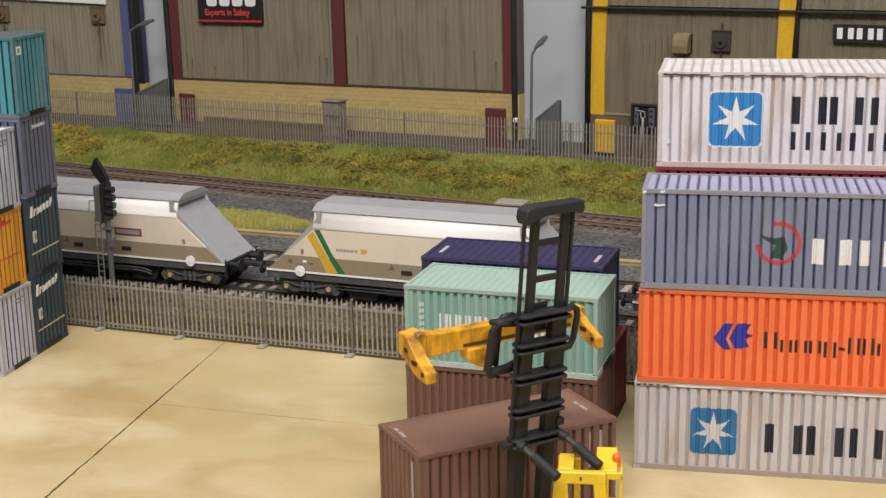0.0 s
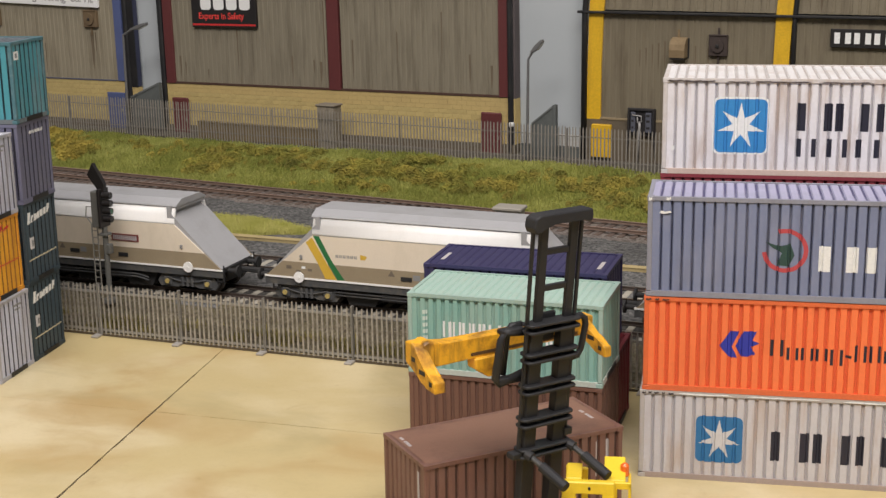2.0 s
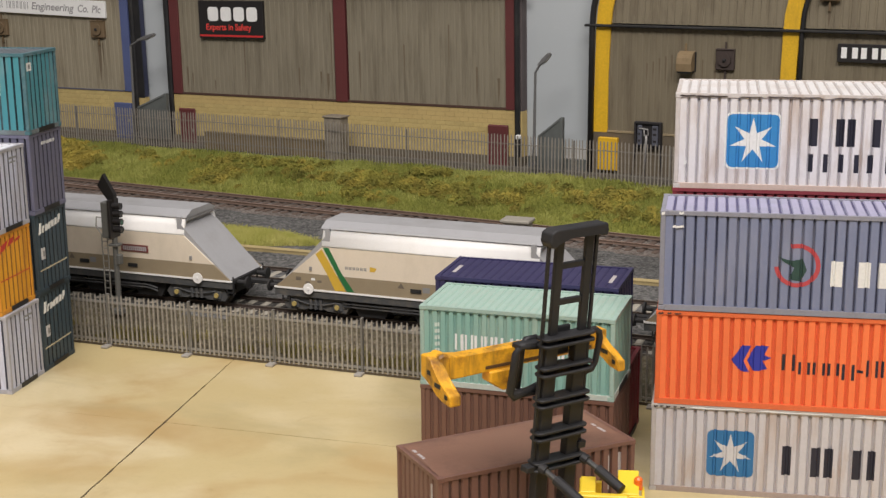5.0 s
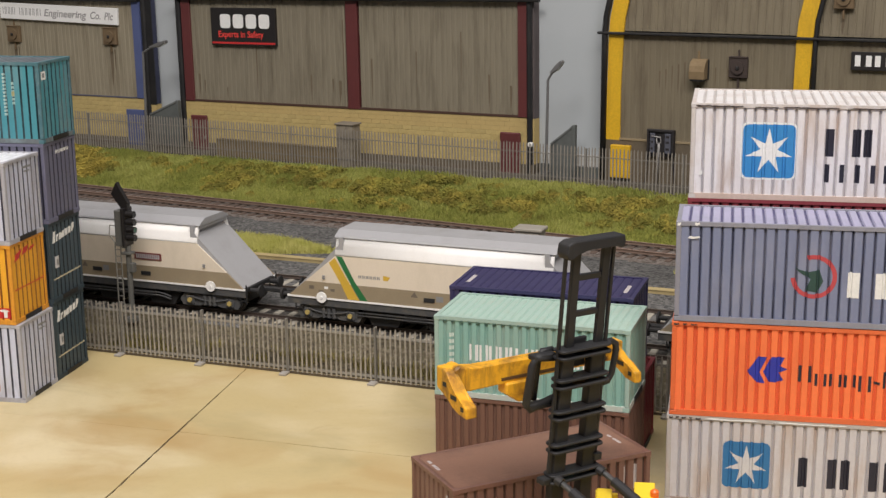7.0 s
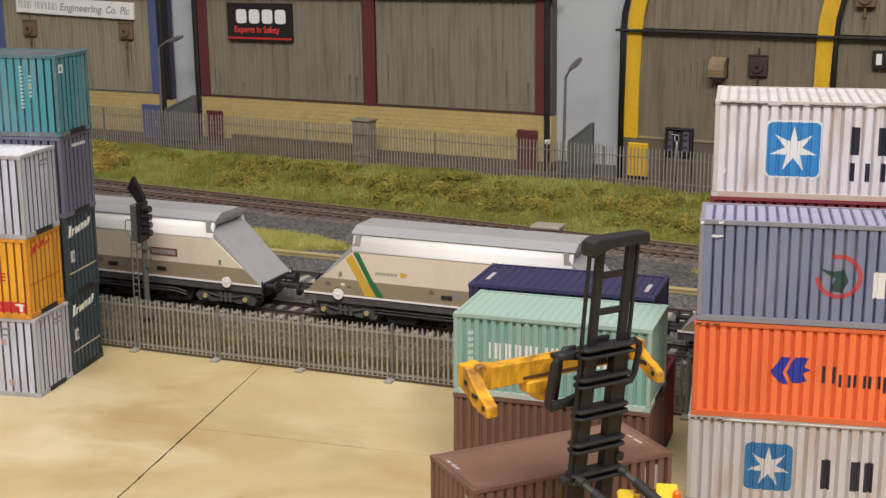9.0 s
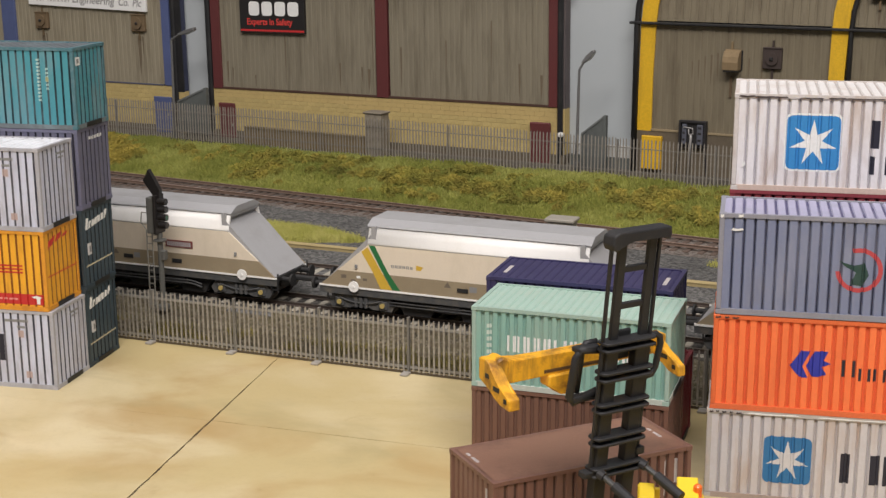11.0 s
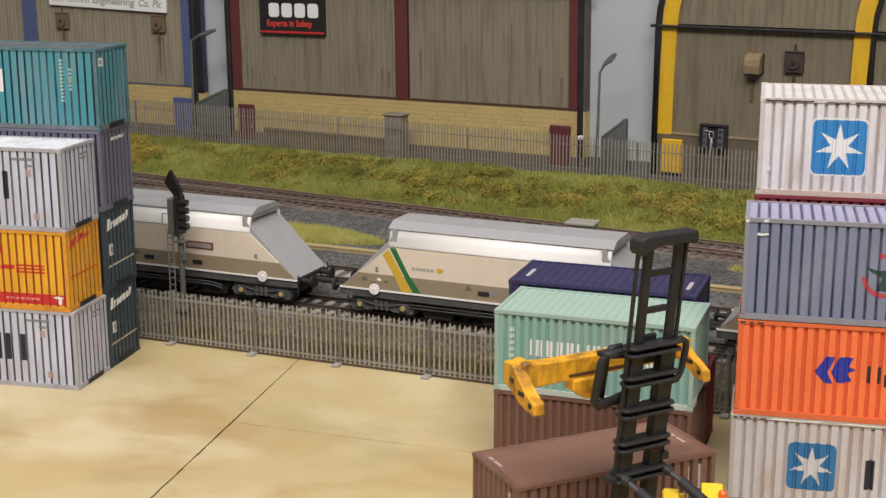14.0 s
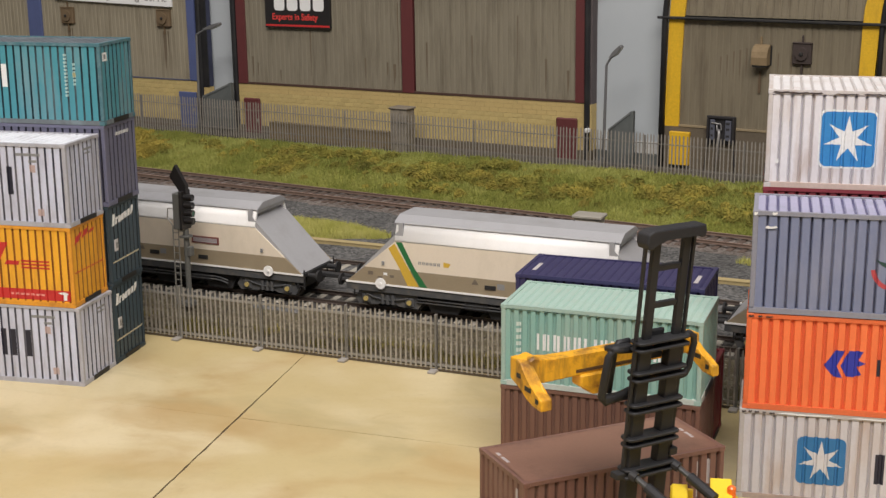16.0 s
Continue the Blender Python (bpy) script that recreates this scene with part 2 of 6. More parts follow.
def prism(bm, pts, lo, hi, axis="y", mi=0):
    """A polygon swept along an axis. pts: the two other coordinates, in order."""
    def put(p, h):
        return {"x": (h, p[0], p[1]), "y": (p[0], h, p[1]), "z": (p[0], p[1], h)}[axis]
    a = [bm.verts.new(put(p, lo)) for p in pts]
    b = [bm.verts.new(put(p, hi)) for p in pts]
    n = len(pts)
    faces = [bm.faces.new(a), bm.faces.new(list(reversed(b)))]
    for i in range(n):
        faces.append(bm.faces.new((a[i], b[i], b[(i + 1) % n], a[(i + 1) % n])))
    for q in faces:
        q.material_index = mi
    return faces


def rod(bm, p, q, r, n=10, r2=None):
    p, q = Vector(p), Vector(q)
    w = (q - p).normalized()
    a = w.orthogonal().normalized()
    c = w.cross(a)
    r2 = r if r2 is None else r2
    lo = [bm.verts.new(p + r * (a * math.cos(2 * math.pi * i / n) + c * math.sin(2 * math.pi * i / n))) for i in range(n)]
    hi = [bm.verts.new(q + r2 * (a * math.cos(2 * math.pi * i / n) + c * math.sin(2 * math.pi * i / n))) for i in range(n)]
    bm.faces.new(list(reversed(lo)))
    bm.faces.new(hi)
    for i in range(n):
        bm.faces.new((lo[i], lo[(i + 1) % n], hi[(i + 1) % n], hi[i]))


def tube(bm, pts, r, n=8):
    """One unbroken round tube through the points."""
    pts = [Vector(p) for p in pts]
    rings, a = [], None
    for i, p in enumerate(pts):
        w = (pts[min(i + 1, len(pts) - 1)] - pts[max(i - 1, 0)]).normalized()
        a = w.orthogonal().normalized() if a is None else (a - w * a.dot(w)).normalized()
        c = w.cross(a)
        rings.append([bm.verts.new(p + r * (a * math.cos(2 * math.pi * k / n) + c * math.sin(2 * math.pi * k / n))) for k in range(n)])
    for lo, hi in zip(rings, rings[1:]):
        for k in range(n):
            bm.faces.new((lo[k], lo[(k + 1) % n], hi[(k + 1) % n], hi[k])).smooth = True
    bm.faces.new(list(reversed(rings[0])))
    bm.faces.new(rings[-1])


def meshed(name, bm, mats):
    bmesh.ops.recalc_face_normals(bm, faces=bm.faces)
    bmesh.ops.scale(bm, vec=(K, K, K), verts=bm.verts)
    me = bpy.data.meshes.new(name)
    bm.to_mesh(me)
    bm.free()
    for m in mats if isinstance(mats, (list, tuple)) else [mats]:
        me.materials.append(m)
    return me


def part(name, bm, mats, parent, label=""):
    ob = new(name, bm if isinstance(bm, bpy.types.Mesh) else meshed(name, bm, mats))
    ob.parent = parent
    if label:
        tagged(ob, label)
    return ob


def thing(name, m, label, category, group="", kind=""):
    ob = new(name)
    ob.empty_display_size = 0.01
    ob.matrix_world = m
    return tagged(ob, label, category, group, kind)


def solid(name, bm, mats, m, label, category="", group="", kind=""):
    ob = new(name, meshed(name, bm, mats))
    ob.matrix_world = m
    return tagged(ob, label, category, group, kind)


def flat(polys, y=-0.004, axis="y"):
    """Thin printed shapes: polygons of (x, z) on the plane y, or of (y, z) on the plane x."""
    bm = bmesh.new()
    for p in polys:
        bm.faces.new([bm.verts.new((a, y, z) if axis == "y" else (y, a, z)) for a, z in p])
    return bm


def flat_bars(polys, y, mat, parent, name="printed_bar"):
    for p in polys:
        part(name, flat([p], y), mat, parent)


def rect(x0, x1, z0, z1):
    return [(x0, z0), (x1, z0), (x1, z1), (x0, z1)]


def blocks(x, z, w, h, n, gap=0.12, slit=0.2):
    """n plain block marks in a row, each of two bars, in place of lettering."""
    out, step = [], w / n
    for i in range(n):
        a, b = x + i * step, x + (i + 1 - gap) * step
        m, g = (a + b) / 2, (b - a) * slit / 2
        out += [rect(a, m - g, z, z + h), rect(m + g, b, z, z + h)]
    return out


def marks(z, h, *spans, stroke=0.24):
    """Plain pairs of upright bars, one pair to each lettered space. spans: (start, width)."""
    out = []
    for x, w in spans:
        t = w * stroke
        out += [rect(x, x + t, z, z + h), rect(x + w - t, x + w, z, z + h)]
    return out


def lettering(words, size, x, z, y, name, mat, parent, spread=1.0, slant=0.0):
    """Readable words as a flat mesh that faces the front."""
    cu = bpy.data.curves.new(name, "FONT")
    cu.body, cu.size, cu.align_x = words, size, "LEFT"
    cu.offset = size * 0.018
    tmp = new(name, cu)
    me = bpy.data.meshes.new_from_object(tmp.evaluated_get(bpy.context.evaluated_depsgraph_get()))
    bpy.data.objects.remove(tmp)
    bm = bmesh.new()
    bm.from_mesh(me)
    for v in bm.verts:
        v.co = Vector((x + v.co.x * spread + v.co.y * slant, y, z + v.co.y))
    return part(name, bm, mat, parent)



class Ribs:
    """The folded profile of a container's panel: outer flats with narrow grooves between them."""

    def __init__(self, a0, a1, pitch, depth, out=0.6):
        self.n = max(2, round((a1 - a0) / pitch))
        self.a0, self.a1, self.p, self.d = a0, a1, (a1 - a0) / self.n, depth
        self.cuts = (0.0, out, out + 0.09, 0.91, 1.0)

    def breaks(self):
        return [self.a0 + self.p * (i + c) for i in range(self.n) for c in self.cuts[:4]] + [self.a1]

    def depth(self, a):
        u = ((a - self.a0) / self.p) % 1.0
        c = self.cuts
        if a <= self.a0 or a >= self.a1 or u <= c[1]:
            return 0.0
        if u < c[2]:
            return self.d * (u - c[1]) / (c[2] - c[1])
        return self.d if u <= c[3] else self.d * (c[4] - u) / (c[4] - c[3])


def folded(ribs, lo, hi, spot, share=1.5):
    """The panel as a mesh. spot(a, d, h) gives the place; grooves take the second material."""
    bm = bmesh.new()
    rows = [(bm.verts.new(spot(a, ribs.depth(a), lo)), bm.verts.new(spot(a, ribs.depth(a), hi)), ribs.depth(a)) for a in ribs.breaks()]
    for (p, q, d), (r, s, e) in zip(rows, rows[1:]):
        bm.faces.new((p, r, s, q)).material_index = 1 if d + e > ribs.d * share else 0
    return bm


def printed(polys, ribs, spot, lift=0.006):
    """Printed shapes that follow the folds. polys: of (a, h)."""
    bm = bmesh.new()
    for p in polys:
        bm.faces.new([bm.verts.new((a, 0, h)) for a, h in p])
    bmesh.ops.remove_doubles(bm, verts=list(bm.verts), dist=0.0001)
    lo, hi = min(v.co.x for v in bm.verts), max(v.co.x for v in bm.verts)
    for b in ribs.breaks():
        if lo < b < hi:
            bmesh.ops.bisect_plane(bm, geom=list(bm.verts) + list(bm.edges) + list(bm.faces), plane_co=(b, 0, 0), plane_no=(1, 0, 0))
    for v in bm.verts:
        v.co = spot(v.co.x, ribs.depth(v.co.x) - lift, v.co.z)
    return bm


def star(cx, cz, r, n=7, inner=0.42):
    out = []
    for i in range(n):
        a = math.pi / 2 + 2 * math.pi * i / n
        b0, b1 = a - math.pi / n, a + math.pi / n
        out.append([(cx, cz), (cx + r * inner * math.cos(b0), cz + r * inner * math.sin(b0)), (cx + r * math.cos(a), cz + r * math.sin(a)), (cx + r * inner * math.cos(b1), cz + r * inner * math.sin(b1))])
    return out


def rounded(x0, x1, z0, z1, r):
    pts = []
    for cx, cz, a in ((x1 - r, z0 + r, -90), (x1 - r, z1 - r, 0), (x0 + r, z1 - r, 90), (x0 + r, z0 + r, 180)):
        pts += [(cx + r * math.cos(radians(a + d)), cz + r * math.sin(radians(a + d))) for d in (0, 30, 60, 90)]
    return pts


def ring(cx, cz, r0, r1, a0=0, a1=360, n=24):
    out = []
    for i in range(n):
        a, b = radians(a0 + (a1 - a0) * i / n), radians(a0 + (a1 - a0) * (i + 1) / n)
        out.append([(cx + r * math.cos(q), cz + r * math.sin(q)) for r, q in ((r0, a), (r1, a), (r1, b), (r0, b))])
    return out


# ---- frames of the plan ----
TRACK = at(0, 9.962, 0, -10.09)
WALL = at(0, 36.76, 0, -16.70)
FENCE = at(-10.91, 8.803, 0, -8.81)


def local(frame_m, x, y):
    p = frame_m.inverted() @ Vector((x * K, y * K, 0))
    return p.x / K, p.y / K


# ---- ground ----
bm = bmesh.new()
prism(bm, [(-80, -24), (45, -24), (45, 36.76 - 0.3 * 45 + 1.6), (-80, 36.76 + 0.3 * 80 + 1.6)], -1.6, -0.32, "z")
solid("baseboard", bm, paint("baseboard_wood", (0.30, 0.22, 0.13), 0.7, size=4, streak=0.2), at(0, 0, 0), "plain timber baseboard under the whole layout", kind="structure")


def rise(x, y):
    yf, yw = local(FENCE, x, y)[1], local(WALL, x, y)[1]
    top = 2.32 + 0.007 * (local(WALL, x, y)[0] + 20)
    if yw > -2.6:
        return top
    if yw > -7.6:
        q = (yw + 7.6) / 5.0
        return 0.82 + (top - 0.82) * (q * q * (3 - 2 * q) * 0.5 + q * 0.5)
    q = min(max((yf - 0.35) / 2.6, 0), 1)
    return -0.06 + 0.86 * q


def ground_sheet():
    bm = bmesh.new()
    nx, ny = 120, 110
    xs = [-80 + 125 * i / nx for i in range(nx + 1)]
    rows = []
    for j in range(ny + 1):
        row = []
        for x in xs:
            lo = 8.803 - 0.155 * (x + 10.91) + 0.3
            hi = 36.76 - 0.3 * x + 0.9
            y = lo + (hi - lo) * j / ny
            n = noise.noise(Vector((x * 0.35, y * 0.35, 0)))
            yw = local(WALL, x, y)[1]
            row.append(bm.verts.new((x, y, rise(x, y) + (0.16 * n if -7.6 < yw < -2.4 else 0.03 * n))))
        rows.append(row)
    for j in range(ny):
        for i in range(nx):
            q = bm.faces.new((rows[j][i], rows[j][i + 1], rows[j + 1][i + 1], rows[j + 1][i]))
            q.smooth = True
            c = q.calc_center_median()
            yf, yw = local(FENCE, c.x, c.y)[1], local(WALL, c.x, c.y)[1]
            # material 5: dark track bed; shade under the wagons is in its colour too
            yt = local(TRACK, c.x, c.y)[1]
            # material 6 darkens the fence foot: dirt and shadow in one colour
            q.material_index = 5 if 0.1 < yt < 2.7 else 4 if yw > -2.75 else 2 if yw > -7.5 else (3 if yw > -11.3 else (6 if yf < 0.62 else 1 if yf < 3.0 + 0.7 * noise.noise(Vector((c.x * 0.4, c.y, 7))) else 0))
    return bm


solid("ground", ground_sheet(), [BALLAST, BALLAST_BROWN, EARTH, BALLAST_RUST, paint("yard_dirt", (0.10, 0.088, 0.07), 0.95, var=0.3, size=1.0, bump=0.6), gravel("dark_shaded_ballast", [(0.022, 0.02, 0.018), (0.06, 0.054, 0.048), (0.10, 0.093, 0.083), (0.04, 0.036, 0.03)]), paint("fence_foot_dirt_shade", (0.045, 0.034, 0.018), 0.95, var=0.4, size=0.5, dirt=(0.09, 0.07, 0.03), amount=0.6, bump=0.8)], at(0, 0, 0), "grey ballast and a grassy bank behind the yard", kind="structure")

yard = thing("pavement", at(0, 0, 0), "cream concrete yard of large slabs with rusty stains", "", kind="structure")


def back(x):
    return 8.803 - 0.155 * (x + 10.91) + 0.34


def seam(x):
    return 2.79 - 0.098 * (x + 16.2)


def ragged(p, q, n, wear):
    """A chipped edge from p to q."""
    return [(p[0] + (q[0] - p[0]) * i / n + random.uniform(-wear, wear), p[1] + (q[1] - p[1]) * i / n + random.uniform(-wear, wear)) for i in range(n + 1)]


J0, J1, JM, JB = -16.24, -16.175, seam(-16.2), back(-16.2)
for pts in ([(-80, -24)] + ragged((J0, -24), (J0, JM - 0.004), 90, 0.014) + ragged((J0 - 0.05, JM - 0.004), (-80, seam(-80) - 0.004), 60, 0.003),
            ragged((-80, seam(-80) + 0.004), (J0 - 0.03, JM + 0.004), 60, 0.003) + ragged((J0, JM + 0.004), (J0 + 0.015, JB), 24, 0.012) + [(-80, back(-80))],
            ragged((J1, JM - 0.04), (J1, -24), 90, 0.014) + [(45, -24)] + ragged((45, seam(45) - 0.016), (J1 + 0.05, JM - 0.016), 120, 0.012),
            ragged((J1 + 0.05, JM + 0.014), (45, seam(45) + 0.016), 120, 0.012) + [(45, back(45))] + ragged((J1 - 0.02, JB), (J1, JM + 0.04), 24, 0.012)):
    bm = bmesh.new()
    prism(bm, pts, -0.3, 0.0, "z")
    part("slab", bm, CONCRETE, yard)
part("joint_filler", boxes((-16.35, -16.05, -24, 9.9, -0.25, -0.035), (-80, 45, -4, 9.5, -0.25, -0.03)), SEAM, yard)


# ---- tracks ----
def rail_mesh(x0, x1):
    bm = bmesh.new()
    prism(bm, [(-0.075, 0), (0.075, 0), (0.075, 0.03), (0.02, 0.05), (0.02, 0.11), (0.04, 0.12), (0.04, 0.16), (-0.04, 0.16), (-0.04, 0.12), (-0.02, 0.11), (-0.02, 0.05), (-0.075, 0.03)], x0, x1, "x")
    for q in bm.faces:
        if q.calc_center_median().z > 0.155:
            q.material_index = 1
    return bm


def railway(m, y0, y1, x0, x1, z, sleeper_mat, step, label, sides, sunk=0.165):
    ob = thing("railway_track", m, label, "track", "railway tracks")
    rm = meshed("rail", rail_mesh(x0, x1), sides)
    for y in (y0, y1):
        part("rail", rm, None, ob).matrix_basis = at(0, y, z - 0.16)
    sm = meshed("sleeper", boxes((-0.14, 0.14, y0 - 0.55, y1 + 0.55, z - 0.42, z - sunk), bevel=0.03), sleeper_mat)
    x = x0
    while x < x1:
        part("sleeper", sm, None, ob).matrix_basis = at(x, random.uniform(-0.02, 0.02), 0, random.uniform(-0.6, 0.6))
        x += step
    return ob


railway(TRACK, 0.70, 1.96, -58, 22, 1.0, SLEEPER, 0.66, "railway track with pale concrete sleepers beside the fence", [RAIL, RAIL_TOP])
railway(TRACK, 4.96, 6.70, -58, 22, 1.0, SLEEPER, 0.66, "railway track with pale concrete sleepers on grey ballast", [RAIL, RAIL_TOP])
railway(WALL, -10.15, -8.45, -60, 12, 1.08, TIMBER, 0.62, "rusty railway track with brown sleepers below a bank", [paint("rusty_side", (0.15, 0.10, 0.075), 0.8), paint("rusty_head", (0.36, 0.25, 0.20), 0.7, 0.1)], sunk=0.225)
solid("cable_trough", boxes((-50, 20, 9.75, 10.1, 0.7, 0.95), (-50, 20, 9.72, 10.13, 0.95, 0.99)), paint("trough_concrete", (0.42, 0.33, 0.16), 0.85), TRACK, "long low cream concrete cable trough beside the tracks", "trough")


# ---- fences ----
POST = paint("fence_post", (0.19, 0.18, 0.16), 0.6, 0.2, dirt=(0.12, 0.1, 0.07), amount=0.6)
FOOT = paint("fence_foot", (0.34, 0.32, 0.29), 0.7, var=0.15, size=0.4, dirt=(0.24, 0.2, 0.15), amount=0.6)


def palisade(m, x0, x1, pitch, w, h, mat, label, group, posts, name="palisade_fence", feet=False, z0=0.08, pw=0.05):
    ob = thing(name, m, label, "fence", group)
    bm = bmesh.new()
    prism(bm, [(-w / 2, z0), (w / 2, z0), (w / 2, h - 0.12), (w * 0.36, h - 0.04), (w * 0.14, h), (-w * 0.14, h), (-w * 0.36, h - 0.04), (-w / 2, h - 0.12)], -0.02, 0.02, "y")
    pm = meshed("pale", bm, mat)
    x = x0
    while x < x1:
        part("pale", pm, None, ob).matrix_basis = at(x + random.uniform(-0.012, 0.012), 0, random.uniform(-0.02, 0.02), 0, 0, random.uniform(-0.8, 0.8))
        x += pitch
    for z in (h * 0.11, h * 0.85) if feet else (h * 0.25, h * 0.78):
        part("rail", boxes((x0, x1, 0.022, 0.075, z - (0.045 if feet else 0.022), z + (0.045 if feet else 0.022))), GALV if feet else POST, ob)
    if feet:
        part("ground_rail", boxes((x0, x1, -0.035, 0.05, 0.004, 0.085)), paint("rail_dirt", (0.085, 0.065, 0.04), 0.9, var=0.3), ob)
    pm = meshed("post", boxes((-pw, pw, -0.05 if feet else 0.024, 0.12, -0.02, h + (0.04 if feet else -0.1)), bevel=0.012), POST)
    fm = meshed("foot", boxes((-0.19, 0.11, -0.42, -0.04, 0.0, 0.09), bevel=0.02), FOOT)
    for x in posts:
        part("post", pm, None, ob).matrix_basis = at(x, 0, 0)
        if feet:
            part("foot", fm, None, ob).matrix_basis = at(x, 0, 0)
    return ob


palisade(FENCE, -24, 16, 0.2, 0.064, 2.10, PALE, "grey steel palisade fence along the back of the yard", "palisade fences", [-3.62 * i for i in range(-4, 7)], feet=True, pw=0.04)


# ---- backscene and low-relief buildings, in the frame of the wall ----
solid("backdrop", boxes((-83, 47, 0.74, 1.1, -1, 24)), SKY, WALL, "pale grey-blue painted sky board", kind="structure")


def clad(x0, x1, z0, z1, mat, parent, y=0.0, pitch=0.35, rib=0.028):
    part("cladding_panel", folded(Ribs(x0, x1, pitch, rib, 0.62), z0, z1, lambda a, d, h: Vector((a, y + d, h))), [mat, mat], parent)
    part("backing_wall", boxes((x0, x1, y + 0.1, 0.7, z0, z1)), mat, parent)


BRICKWORK = []


def courses(x0, x1, z0, z1, parent, y=-0.06):
    part("backing_wall", boxes((x0, x1, y + 0.02, 0.68, z0, z1)), MORTAR, parent)
    BRICKWORK.append((x0, x1, z0, z1, parent, y))


def column(x0, x1, z0, z1, mat, parent, y=-0.14):
    part("column", boxes((x0, x1, y, 0.66, z0, z1), bevel=0.02), mat, parent)


def fan(x, z, w, h, mat, m, label):
    """A wall fan in a square frame with a hood."""
    ob = thing("extractor_fan", m @ at(x, 0, z), label, "fan", "wall fans")
    part("frame", boxes((-w / 2, w / 2, -0.22, 0.05, -h / 2, h / 2), bevel=0.04), mat, ob)
    bm = bmesh.new()
    rod(bm, (0, -0.32, 0), (0, -0.2, 0), w * 0.34, 14)
    part("cowl", bm, mat, ob)
    part("hub", boxes((-0.09, 0.09, -0.40, -0.30, -0.09, 0.09), bevel=0.03), BLACK, ob)
    part("hood", boxes((-w / 2, w / 2, -0.27, 0.0, h / 2 - 0.02, h / 2 + 0.05), bevel=0.02), mat, ob)
    part("pipe", boxes((-0.04, 0.04, -0.1, -0.02, h / 2, h / 2 + 0.4)), mat, ob)
    part("drip_pipe", boxes((-0.05, 0.05, -0.12, -0.02, -h / 2 - 0.5, -h / 2)), mat, ob)
    return ob


# the two left-hand buildings lean a little down towards their left
LEAN = WALL @ at(-10, 0, 5.7) @ pose(0, 0, 0, 0, -0.57, 0) @ at(10, 0, -5.7)
# left building, blue trim
left = thing("warehouse", LEAN, "grey-brown clad warehouse with blue columns and a cream brick base", "building", "background buildings")
clad(-76, -53.5, 5.66, 18, CLAD_LEFT, left)
clad(-52.2, -38.88, 5.66, 18, CLAD_LEFT, left)
column(-53.5, -52.2, 5.6, 18, BLUE, left)
column(-38.88, -38.25, 5.6, 18, BLUE, left)
part("gutter", boxes((-76, -38.2, -0.36, 0.0, 11.98, 12.14), bevel=0.03), BLACK, left)
part("return_wall", boxes((-38.3, -37.42, 0.12, 0.55, 5.25, 18)), DARKBLUE, left)
part("return_wall", boxes((-38.3, -37.40, 0.04, 0.12, 5.2, 18)), BLACK, left)
courses(-76, -52.2, 2.9, 5.56, left)
courses(-52.2, -38.3, 2.9, 5.56, left)
part("flashing", boxes((-76, -53.5, -0.09, 0.1, 5.57, 5.66), (-52.2, -39.05, -0.09, 0.1, 5.57, 5.66)), paint("flashing_slate", (0.10, 0.10, 0.13), 0.6), left)
part("plinth", boxes((-76, -38.3, -0.22, 0.7, 2.2, 2.92)), PLINTH, left)
bm = bmesh.new()
rod(bm, (-38.05, 0.1, 2.4), (-38.05, 0.1, 18), 0.2, 10)
part("downpipe", bm, BLACK, left)
part("yellow_return", boxes((-38.0, -37.40, 0.06, 0.55, 2.4, 5.2)), BRICK, left)
door = part("door", boxes((-39.75, -38.3, -0.34, -0.15, 2.4, 4.85), bevel=0.03), BLUE, left)
part("door_handle", boxes((-38.55, -38.47, -0.38, -0.33, 3.6, 3.8)), GALV, door)
sign = thing("wall_sign", LEAN @ at(-45.4, 0, 11.2) @ pose(0, 0, 0, 0, 1.9, 0) @ at(45.4, 0, -10.92), "long white board with grey slanting writing", "sign", "wall signs")
part("board", boxes((-50.7, -40.05, -0.22, -0.02, 10.3, 11.42), bevel=0.03), SIGNWHITE, sign)
flat_bars(marks(10.62, 0.5, *[(-50.4 + 0.3 * i, 0.24) for i in range(4)], *[(-48.85 + 0.34 * i, 0.28) for i in range(6)], stroke=0.22), -0.226, SIGNGREY, sign)
for words, x in (("Engineering", -46.6), ("Co.", -42.45), ("Plc", -41.2)):
    lettering(words, 0.68, x, 10.64, -0.227, "writing", SIGNGREY, sign, 1.2 if len(words) > 3 else 0.97, 0.22)
RUSTY = paint("fan_rust", (0.16, 0.11, 0.06), 0.8)
for x in (-58.3, -49.64, -40.87):
    fan(x, 9.66, 1.15, 1.1, RUSTY, LEAN, "square rusty brown extractor fan on cladding")

# middle building, maroon trim
mid = thing("warehouse", LEAN, "grey-brown clad warehouse with maroon columns and a cream brick base", "building", "background buildings")
clad(-34.05, -22.3, 5.74, 12.15, CLAD, mid)
clad(-21.3, -10.7, 5.74, 12.15, CLAD, mid)
clad(-35.2, -9.8, 12.4, 17, CLAD_PALE, mid, 0.15)
for a, b in ((-34.75, -34.05), (-22.2, -21.38), (-10.7, -10.12)):
    column(a, b, 5.62, 12.15, MAROON, mid)
part("gutter", boxes((-35.5, -9.3, -0.42, -0.02, 12.15, 12.38), bevel=0.05), BLACK, mid)
part("flashing", boxes((-34.9, -10.1, -0.10, 0.1, 5.61, 5.74)), paint("flashing_brown", (0.075, 0.04, 0.028), 0.6, var=0.3, size=0.6, amount=0.6), mid)
courses(-34.85, -10.15, 2.9, 5.61, mid)
part("plinth", boxes((-35.0, -9.7, -0.22, 0.7, 2.1, 2.92)), PLINTH, mid)
